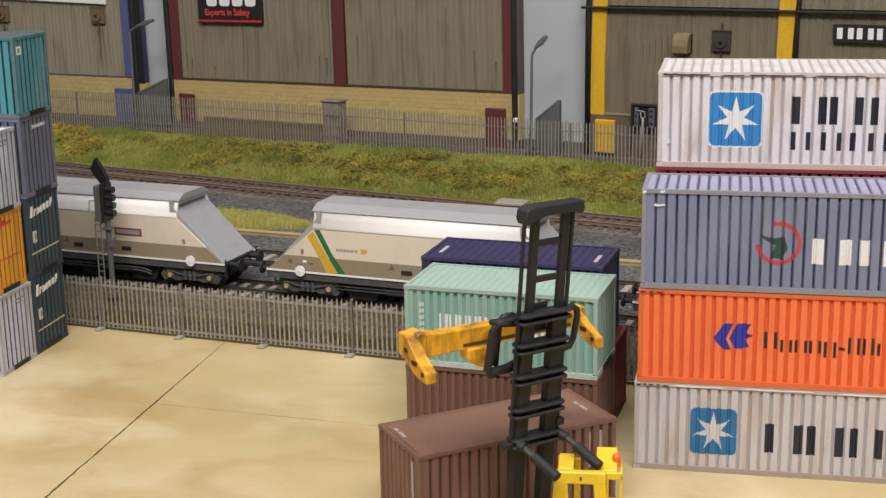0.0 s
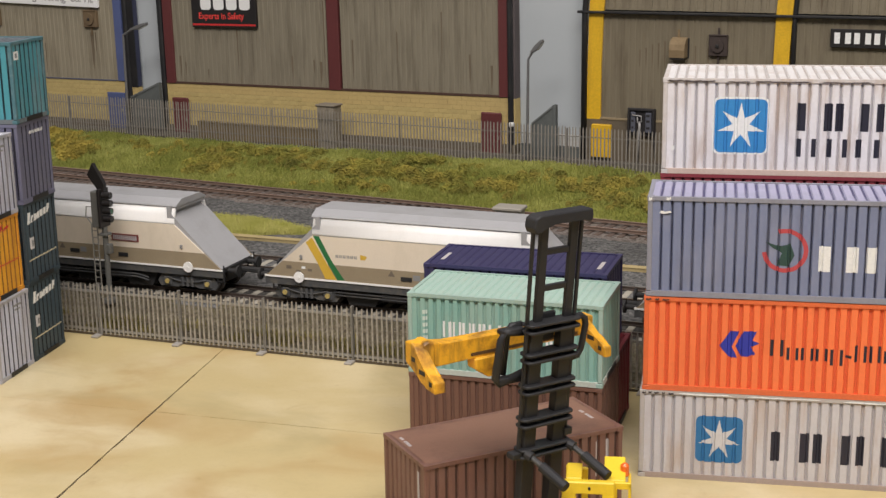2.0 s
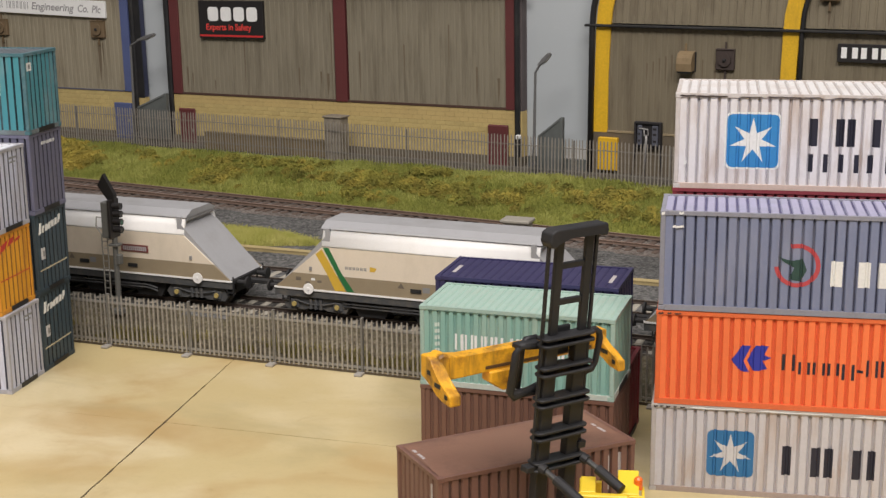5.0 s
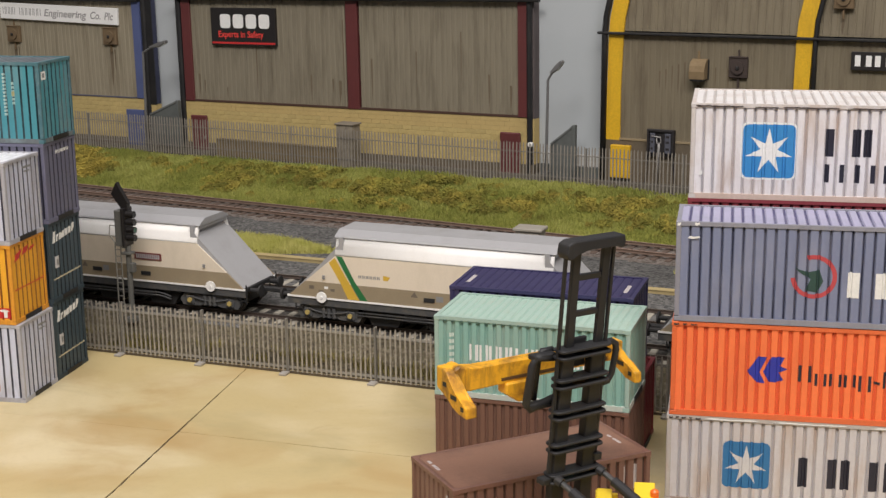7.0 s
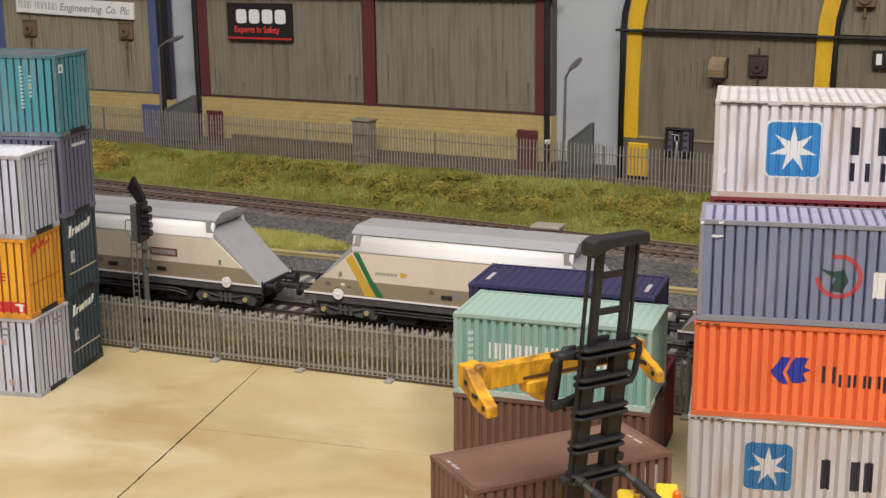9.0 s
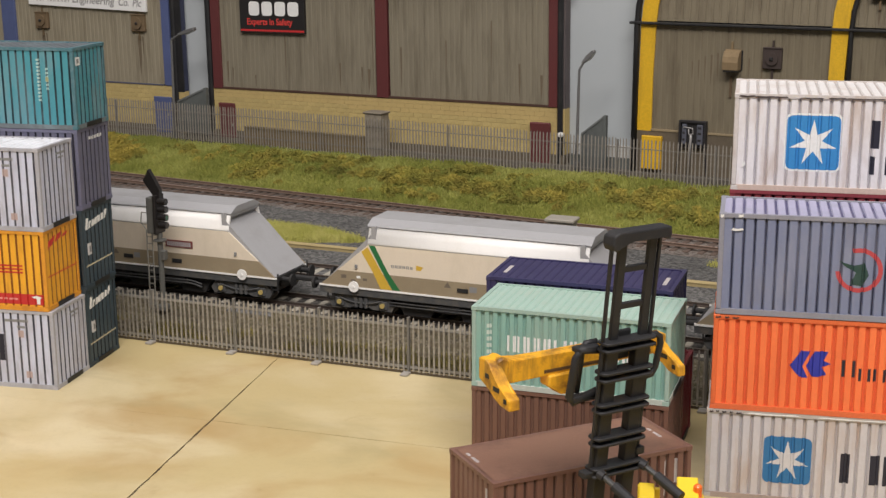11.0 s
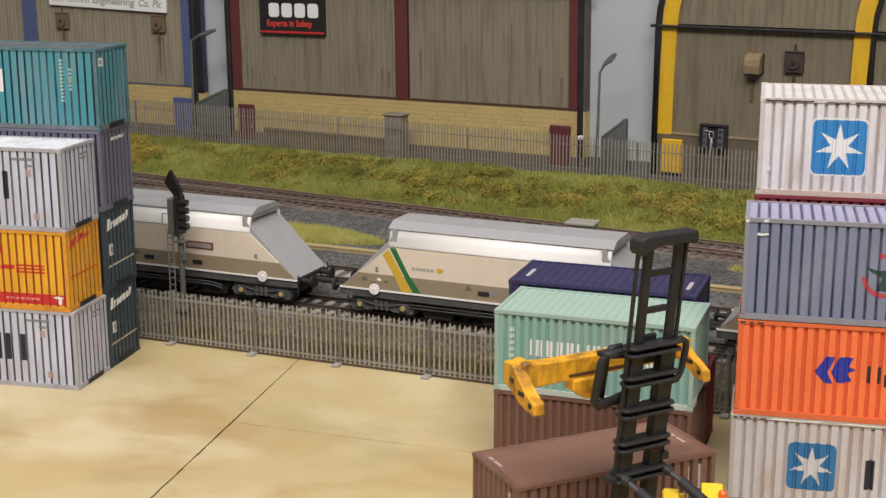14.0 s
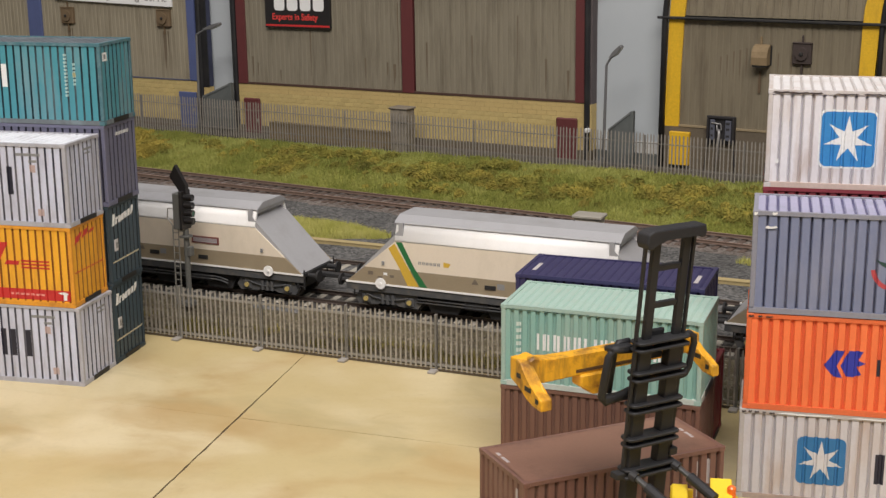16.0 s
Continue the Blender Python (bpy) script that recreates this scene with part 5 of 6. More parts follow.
def hopper_wagon(c):
    W = 2.64
    ob = thing("hopper_wagon", TRACK @ at(c, 0, 0), "white and cream bogie hopper wagon, dusty below, with a green stripe", "wagon", "hopper wagons")

    def strip(z0, z1, mat, name):
        for flip in (0, 1):
            bm = bmesh.new()
            pts = []
            for z in (z0, z1):
                x = 6.55 - (z - 2.12) * 2.12 / 1.76
                pts.append((x, 0.0, z))
            y0 = [W - 0.0 if flip else 0.0] * 2
            v = [bm.verts.new((s * pts[i][0], y0[i], pts[i][2])) for s, i in ((-1, 0), (1, 0), (1, 1), (-1, 1))]
            w = [bm.verts.new((q.co.x, q.co.y + (0.06 if not flip else -0.06), q.co.z)) for q in v]
            bm.faces.new(v), bm.faces.new(list(reversed(w)))
            for i in range(4):
                bm.faces.new((v[i], w[i], w[(i + 1) % 4], v[(i + 1) % 4]))
            part(name, bm, mat, ob)

    strip(2.14, 2.76, HOPPER_KHAKI, "lower_side")
    strip(2.76, 3.88, HOPPER_CREAM, "side")
    for flip in (0, 1):
        bm = bmesh.new()
        y = lambda q: W - q if flip else q
        skin = [(0.0, 3.88), (0.012, 3.95), (0.04, 4.05), (0.10, 4.24), (0.24, 4.62)]
        prism(bm, [(y(p), z) for p, z in skin + [(p + 0.1, z) for p, z in reversed(skin)]], -4.45, 4.45, "x")
        for q in bm.faces:
            q.smooth = len(q.verts) == 4
        part("upper_side", bm, HOPPER_WHITE, ob)
    bm = bmesh.new()
    prism(bm, [(0.16, 4.58), (0.2, 4.64), (0.62, 4.84), (2.02, 4.84), (2.44, 4.64), (2.48, 4.58)], -4.52, 4.52, "x")
    part("roof", bm, HOPPER_GREY, ob, "grey roof hood")
    for s in (-1, 1):
        bm = bmesh.new()
        prism(bm, [(s * 6.50, 2.14), (s * 4.30, 4.3), (s * 4.30, 4.62), (s * 4.12, 4.62), (s * 4.12, 4.1), (s * 6.20, 2.14)], 0.06, W - 0.06, "y")
        part("slope_sheet", bm, HOPPER_GREY, ob, "plain grey sloping end sheet")
        part("end_lip", boxes((s * 4.38 - 0.1, s * 4.38 + 0.1, 0.2, W - 0.2, 4.42, 4.62), bevel=0.03), HOPPER_GREY, ob)
        buffers(ob, s * 6.6, s, W)
        part("end_platform", boxes((min(s * 5.9, s * 6.6), max(s * 5.9, s * 6.6), 0.2, W - 0.2, 1.98, 2.12)), FRAME_BLACK, ob)
        for y in (0.06, W - 0.1):
            part("ladder", boxes((s * 6.3, s * 6.3 + 0.05, y, y + 0.04, 1.5, 2.3), (s * 6.3 + 0.3, s * 6.3 + 0.35, y, y + 0.04, 1.5, 2.3), (s * 6.3, s * 6.3 + 0.35, y, y + 0.04, 1.6, 1.65), (s * 6.3, s * 6.3 + 0.35, y, y + 0.04, 1.85, 1.9)), FRAME_BLACK, ob)
    for y0, y1 in ((0.03, 0.2), (W - 0.2, W - 0.03)):
        part("solebar", boxes((-6.6, 6.6, y0, y1, 1.78, 2.07)), BOGIE_GREY, ob)
    part("sill_strip", boxes((-6.6, 6.6, -0.02, 0.05, 2.07, 2.14)), HOPPER_WHITE, ob)
    part("sill_strip", boxes((-6.6, 6.6, W - 0.05, W + 0.02, 2.07, 2.14)), HOPPER_WHITE, ob)
    part("underframe", boxes((-6.4, 6.4, 0.7, 1.9, 1.62, 1.98), (-2.8, 2.8, 0.4, 2.2, 1.35, 1.8)), FRAME_BLACK, ob)
    for x in (-2.5, 0.0, 2.5):
        bm = bmesh.new()
        prism(bm, [(x - 1.1, 2.1), (x + 1.1, 2.1), (x + 0.55, 1.12), (x - 0.55, 1.12)], 0.3, W - 0.3, "y")
        part("chute", bm, FRAME_BLACK, ob)
    for z0 in (1.62, 1.5):
        bm = bmesh.new()
        tube(bm, [(-3.6, 0.12, z0), (2.4, 0.12, z0), (2.7, 0.12, z0 - 0.04), (3.0, 0.12, z0 - 0.12)], 0.035, 6)
        part("air_pipe", bm, BOGIE_GREY, ob)
    part("brake_cylinder", boxes((-1.6, -0.6, 0.1, 0.5, 1.4, 1.75), bevel=0.06), FRAME_BLACK, ob)
    part("air_tank", boxes((0.6, 2.2, 0.1, 0.55, 1.38, 1.72), bevel=0.08), FRAME_BLACK, ob)
    for s in (-1, 1):
        bogie(ob, s * 4.85, 1.88, (s * 4.85 - 0.94, s * 4.85 + 0.94), 0.44, W, AXLE_YELLOW)
        bm = bmesh.new()
        rod(bm, (s * 5.05, -0.10, 2.16), (s * 5.05, -0.05, 2.16), 0.22, 20)
        rod(bm, (s * 5.05, -0.13, 2.16), (s * 5.05, -0.02, 2.16), 0.06, 8)
        part("handwheel", bm, HOPPER_WHITE, ob, "white brake handwheel")
        part("hatch", boxes((s * 1.2 + 0.5, s * 1.2 + 0.95, -0.03, 0.0, 2.36, 2.52)), FRAME_BLACK, ob)
    part("green_stripe", flat([[(-4.40, 3.87), (-4.14, 3.87), (-3.62, 2.9), (-3.08, 2.16), (-3.40, 2.16), (-3.86, 2.9)]], -0.006), STRIPE_GREEN, ob)
    part("yellow_stripe", flat([[(-4.72, 3.58), (-4.45, 3.80), (-3.90, 2.9), (-3.44, 2.16), (-3.92, 2.16), (-4.24, 2.8)]], -0.006), STRIPE_YELLOW, ob)
    flat_bars(blocks(-3.45, 3.06, 0.95, 0.12, 6, 0.3), -0.006, GREYINK, ob)
    part("printed_badge", flat([[(-2.4, 3.05), (-2.2, 3.05), (-2.1, 3.2), (-2.4, 3.25)]], -0.006), STRIPE_YELLOW, ob)
    plate = part("nameplate", boxes((1.42, 2.72, -0.03, 0.0, 3.02, 3.32)), plain("plate_red", (0.19, 0.05, 0.045)), ob, "red framed nameplate")
    flat_bars(blocks(1.5, 3.07, 1.16, 0.19, 6, 0.1, 0.1), -0.036, plain("plate_grey", (0.42, 0.39, 0.40)), plate)
    flat_bars([rect(-5.62, -5.4, 2.46, 2.6), rect(-5.2, -5.0, 2.36, 2.44), rect(-4.68, -4.5, 2.42, 2.52), [(-1.25, 2.5), (-0.95, 2.5), (-1.1, 2.72)]], -0.006, plain("wagon_mark", (0.16, 0.13, 0.10)), ob)
    flat_bars([rect(-4.95, -4.78, 2.5, 2.6)], -0.006, SIGNWHITE, ob)
    part("data_panel", flat([rect(-0.2, 0.1, 2.4, 2.62)], -0.006), GREYINK, ob)
    for x in (4.7, -5.0):
        part("lamp_bracket", boxes((x, x + 0.1, -0.05, 0.02, 2.9, 3.05)), GREYINK, ob)
    return ob


for c in (-24.3, -9.15, 5.85, 20.85):
    hopper_wagon(c)

# locomotive, coupled ahead of the first wagon; x = 0 at its middle
LOCO_BLACK = paint("loco_black", (0.016, 0.016, 0.018), 0.38, var=0.1, size=1.5, dirt=(0.05, 0.045, 0.04), amount=0.35)
LOCO_ORANGE = plain("loco_orange", (0.80, 0.22, 0.01), 0.35)
LOCO_YELLOW = plain("loco_yellow", (0.76, 0.66, 0.02), 0.35)
LOCO_ROOF = paint("loco_roof", (0.013, 0.012, 0.012), 0.55, var=0.15, size=0.9, dirt=(0.035, 0.032, 0.03), amount=0.5)
SILVER = paint("loco_silver", (0.52, 0.52, 0.52), 0.4, 0.5)
# grey patches in the glass colour stand in for reflections
WINDOW = paint("loco_glass", (0.05, 0.052, 0.055), 0.06, var=0.05, size=0.35, dirt=(0.22, 0.21, 0.20), amount=0.5, bump=0)
TAIL = plain("tail_lamp_red", (0.8, 0.03, 0.02), 0.3)
TAIL.node_tree.nodes["Principled BSDF"].inputs["Emission Color"].default_value = (1, 0.06, 0.03, 1)
TAIL.node_tree.nodes["Principled BSDF"].inputs["Emission Strength"].default_value = 0.9


def locomotive(c):
    W, E = 2.64, 10.65
    ob = thing("locomotive", TRACK @ at(c, 0, 0), "black, yellow and orange diesel locomotive coupled to hopper wagons", "locomotive")
    bm = bmesh.new()
    prism(bm, [(-E, 2.1), (E, 2.1), (E, 3.35), (E - 0.42, 4.18), (-E + 0.42, 4.18), (-E, 3.35)], 0, W, "y")
    part("body", bm, LOCO_BLACK, ob)
    section = [(0.0, 4.18), (0.08, 4.4), (0.35, 4.68), (0.8, 4.88), (1.32, 4.94), (1.84, 4.88), (2.29, 4.68), (2.56, 4.4), (2.64, 4.18)]
    bm = bmesh.new()
    prism(bm, section, -E + 1.6, E - 1.6, "x")
    part("roof", bm, LOCO_ROOF, ob)
    for s in (-1, 1):
        bm = bmesh.new()
        a = [bm.verts.new((s * (E - 1.6), y, z)) for y, z in section]
        b = [bm.verts.new((s * (E - 0.42 - (z - 4.18) * 0.55), y, 4.18 + (z - 4.18) * 0.86)) for y, z in section]
        bm.faces.new(a), bm.faces.new(list(reversed(b)))
        for i in range(len(section)):
            j = (i + 1) % len(section)
            bm.faces.new((a[i], a[j], b[j], b[i]))
        part("cab_roof", bm, LOCO_ROOF, ob)
    for y in (-0.03, W - 0.02):
        part("cant_rail", boxes((-E + 0.4, E - 0.4, y, y + 0.05, 4.15, 4.22)), paint("rail_stripe", (0.20, 0.13, 0.11), 0.5), ob)
    for y in (-0.006, W + 0.006):
        part("side_band", flat([rect(0.0, E, 2.12, 2.42)], y), LOCO_ORANGE, ob)
        part("side_band", flat([rect(-E, 0.0, 2.12, 2.42)], y), LOCO_YELLOW, ob)
        part("orange_panel", flat([[(0.0, 2.42), (4.15, 2.42), (4.15, 3.40), (0.35, 3.78)]], y), LOCO_ORANGE, ob, "orange side panel")
        part("orange_panel", flat([[(6.5, 2.42), (E, 2.42), (E, 3.22), (6.5, 3.42)]], y), LOCO_ORANGE, ob, "orange cab side")
        part("yellow_panel", flat([[(-4.9, 2.42), (0.0, 2.42), (0.35, 3.78), (-4.9, 3.40)]], y), LOCO_YELLOW, ob, "yellow side panel")
        part("yellow_panel", flat([rect(-E, -7.1, 2.42, 3.40)], y), LOCO_YELLOW, ob, "yellow cab side")
        yy = y * 1.02 if y > 1 else y - 0.004
        flat_bars(blocks(-3.2, 2.85, 2.0, 0.42, 5, 0.3, 0.45) + blocks(-1.0, 2.82, 1.6, 0.42, 4, 0.3, 0.45) + blocks(0.8, 2.84, 2.9, 0.36, 7, 0.3, 0.4), yy, INK, ob)
    for y0, y1 in ((-0.05, 0.0), (W, W + 0.05)):
        for x0, x1 in ((4.25, 6.42), (-7.0, -5.0)):
            grille = part("grille", boxes((x0, x1, y0, y1, 2.45, 3.95), bevel=0.02), LOCO_BLACK, ob)
            lm = meshed("louvre", boxes((x0 + 0.08, x1 - 0.08, y0 - 0.012, y1 + 0.012, -0.02, 0.03)), FRAME_BLACK)
            for i in range(9):
                part("louvre", lm, None, grille).matrix_basis = at(0, 0, 2.58 + i * 0.16)
        for s in (-1, 1):
            xs = sorted((s * (E - 1.2), s * (E - 0.45)))
            part("cab_window", boxes((xs[0], xs[1], y0 + 0.035, y1 - 0.035, 3.42, 4.02), bevel=0.008), WINDOW, ob)
            xs = sorted((s * (E - 2.1), s * (E - 1.35)))
            part("cab_window", boxes((xs[0], xs[1], y0 + 0.035, y1 - 0.035, 3.42, 4.02), bevel=0.008), WINDOW, ob)
            xs = sorted((s * (E - 3.0), s * (E - 2.3)))
            part("cab_door", boxes((xs[0], xs[1], y0 + 0.034, y1 - 0.034, 2.3, 3.3), bevel=0.008), LOCO_ORANGE if s > 0 else LOCO_YELLOW, ob)
            part("cab_window", boxes((xs[0], xs[1], y0 + 0.035, y1 - 0.035, 3.42, 4.02), bevel=0.008), WINDOW, ob)
            for x in (s * (E - 3.08), s * (E - 2.22)):
                bm = bmesh.new()
                yc = y0 - 0.06 if y0 < 1 else y1 + 0.06
                rod(bm, (x, yc, 2.4), (x, yc, 3.9), 0.03, 6)
                part("handrail", bm, GALV, ob)
            part("mirror", boxes((s * (E - 3.3) - 0.1, s * (E - 3.3) + 0.1, y0 - 0.1, y0, 3.85, 4.05)) if y0 < 1 else boxes((s * (E - 3.3) - 0.1, s * (E - 3.3) + 0.1, y1, y1 + 0.1, 3.85, 4.05)), SILVER, ob)
            part("footstep_grille", boxes((s * (E - 1.0) - 0.3, s * (E - 1.0) + 0.3, y0 + 0.03, y1 - 0.03, 2.85, 2.95), (s * (E - 1.0) - 0.3, s * (E - 1.0) + 0.3, y0 + 0.03, y1 - 0.03, 2.6, 2.7)), paint("step_orange", (0.5, 0.12, 0.01), 0.5), ob)
    for s in (-1, 1):
        front = [(s * (E + 0.006), 2.12), (s * (E + 0.006), 3.34), (s * (E - 0.05), 3.34), (s * (E - 0.05), 2.12)]
        bm = bmesh.new()
        prism(bm, front, 0.004, W - 0.004, "y")
        part("cab_front", bm, LOCO_YELLOW, ob, "yellow warning end")
        for y0, y1 in ((0.18, 1.26), (1.38, W - 0.18)):
            bm = bmesh.new()
            e = s * 0.02
            prism(bm, [(s * (E - 0.03) + e, 3.42), (s * (E - 0.36) + e, 4.1), (s * (E - 0.42), 4.1), (s * (E - 0.09), 3.42)], y0, y1, "y")
            part("windscreen", bm, WINDOW, ob)
        for y in (0.45, W - 0.45):
            bm = bmesh.new()
            rod(bm, (s * (E - 0.02), y, 2.6), (s * (E + 0.05), y, 2.6), 0.12, 14)
            part("tail_lamp" if s > 0 else "headlight", bm, TAIL if s > 0 else SILVER, ob)
        buffers(ob, s * E, s, W)
        part("buffer_beam", boxes((s * E - 0.12, s * E + 0.04, 0.15, W - 0.15, 1.6, 2.12), bevel=0.03), FRAME_BLACK, ob)
        bogie(ob, s * 6.9, 4.2, (s * 6.9 - 2.05, s * 6.9, s * 6.9 + 2.05), 0.53, W, FRAME_BLACK, steel=FRAME_BLACK)
    part("fuel_tank", boxes((-3.6, 3.6, 0.25, W - 0.25, 1.22, 2.1), bevel=0.12), FRAME_BLACK, ob)
    bm = bmesh.new()
    cut = [(0.36, 4.69), (0.8, 4.89), (1.32, 4.95), (1.84, 4.89), (2.28, 4.69)]
    prism(bm, cut + [(y, z + 0.05) for y, z in reversed(cut)], 3.9, 7.6, "x")
    part("roof_panel", bm, SILVER, ob, "silver roof panel")
    part("roof_hatch", boxes((3.2, 3.8, 0.9, 1.7, 4.9, 4.97), bevel=0.02), FRAME_BLACK, ob)
    part("roof_hatch", boxes((-3.6, -1.2, 0.9, 1.7, 4.9, 4.96), bevel=0.02), LOCO_ROOF, ob)
    return ob


locomotive(-43.7)


# ---- trackside ----
def signal(x, y):
    ob = thing("colour_light_signal", TRACK @ at(x, y, 0.70), "tall four-lamp railway signal with ladder and tilted route arm", "signal")
    post_grey = paint("signal_grey", (0.12, 0.12, 0.11), 0.6)
    bm = bmesh.new()
    rod(bm, (0, 0, 0), (0, 0, 3.2), 0.115, 12)
    part("post", bm, post_grey, ob)
    part("base", boxes((-0.22, 0.22, -0.22, 0.22, 0, 0.22), bevel=0.03), post_grey, ob)
    head = part("head", boxes((-0.42, -0.06, -0.26, 0.26, 3.2, 4.68), bevel=0.03), post_grey, ob)
    part("backboard", boxes((-0.06, 0.06, -0.34, 0.34, 3.2, 4.78), bevel=0.02), SIGNBLACK, head)
    for i in range(4):
        z = 3.56 + i * 0.32
        bm = bmesh.new()
        rod(bm, (0.05, -0.05, z), (0.42, -0.05, z), 0.14, 12)
        part("hood", bm, SIGNBLACK, head)
        bm = bmesh.new()
        rod(bm, (0.41, -0.05, z - 0.01), (0.425, -0.05, z - 0.01), 0.10, 10)
        part("lens", bm, plain("lens_dark", (0.02, 0.09, 0.05) if i == 1 else (0.02, 0.02, 0.02), 0.2), head)
    bm = bmesh.new()
    prism(bm, [(-0.02, 4.6), (0.12, 4.6), (0.16, 4.98), (-0.33, 5.80), (-0.60, 5.32), (-0.14, 4.72)], -0.1, 0.1, "y")
    part("route_arm", bm, SIGNBLACK, ob, "black tilted route indicator")
    ladder = part("ladder", boxes((-0.62, -0.58, -0.05, -0.01, 0, 3.3), (-0.36, -0.32, -0.05, -0.01, 0, 3.3)), GALV, ob)
    rm = meshed("rung", boxes((-0.6, -0.34, -0.045, -0.015, 0, 0.03)), GALV)
    for i in range(11):
        part("rung", rm, None, ladder).matrix_basis = at(0, 0, 0.2 + 0.28 * i)
    bm = bmesh.new()
    for p, q in (((-0.6, -0.03, 3.3), (-0.85, -0.03, 3.6)), ((-0.85, -0.03, 3.6), (-0.8, -0.03, 4.0)), ((-0.8, -0.03, 4.0), (-0.2, -0.03, 4.0)), ((-0.34, -0.03, 3.1), (-0.1, 0, 3.1)), ((-0.34, -0.03, 2.9), (-0.3, -0.03, 3.5))):
        rod(bm, p, q, 0.022, 6)
    part("hoop", bm, GALV, ob)
    part("junction_box", boxes((0.08, 0.26, -0.14, 0.14, 2.1, 2.5), bevel=0.03), post_grey, ob)
    part("bracket", boxes((-0.2, 0.2, -0.2, 0.2, 2.85, 2.95), bevel=0.02), post_grey, ob)
    return ob


signal(-22.28, -1.28)

cab = thing("relay_cabinet", at(-7.42, 24.6, 0.8, -10), "grey steel relay cabinet with two doors beside the track", "cabinet")
CABGREY = paint("cabinet_grey", (0.34, 0.315, 0.27), 0.6, var=0.12, dirt=(0.16, 0.14, 0.11), amount=0.5)
part("body", boxes((-0.62, 0.62, -0.4, 0.4, 0.1, 1.62), bevel=0.03), CABGREY, cab)
part("roof", boxes((-0.72, 0.72, -0.52, 0.5, 1.62, 1.78), bevel=0.04), CABGREY, cab)
part("plinth", boxes((-0.55, 0.55, -0.35, 0.35, 0, 0.1)), PLINTH, cab)
for x in (-0.58, 0.02):
    door = part("door", boxes((x, x + 0.56, -0.43, -0.4, 0.2, 1.52), bevel=0.012), CABGREY, cab)
    part("handle", boxes((x + 0.25, x + 0.31, -0.46, -0.43, 0.8, 1.0)), BLACK, door)
part("hinge_bar", boxes((-0.6, 0.6, -0.45, -0.42, 0.84, 0.9)), GALV, cab)
solid("walkway_slab", boxes((-0.5, 0.6, -1.2, -0.6, 0.0, 0.12), bevel=0.03), SLEEPER, at(-7.42, 24.6, 0.74, -14), "small pale concrete slab before a cabinet", "slab")

# ---- container handler ----
MAST = paint("mast_grey", (0.017, 0.017, 0.019), 0.6, var=0.12, size=0.8, dirt=(0.05, 0.047, 0.044), amount=0.4)
PLANT = paint("plant_yellow", (0.80, 0.40, 0.02), 0.5, var=0.1, size=0.45, dirt=(0.24, 0.09, 0.015), amount=1.0, rust=((0.07, 0.035, 0.018), 0.9))
PLANT_BRIGHT = paint("chassis_yellow", (0.84, 0.60, 0.035), 0.45, var=0.05, dirt=(0.45, 0.27, 0.03), amount=0.3)


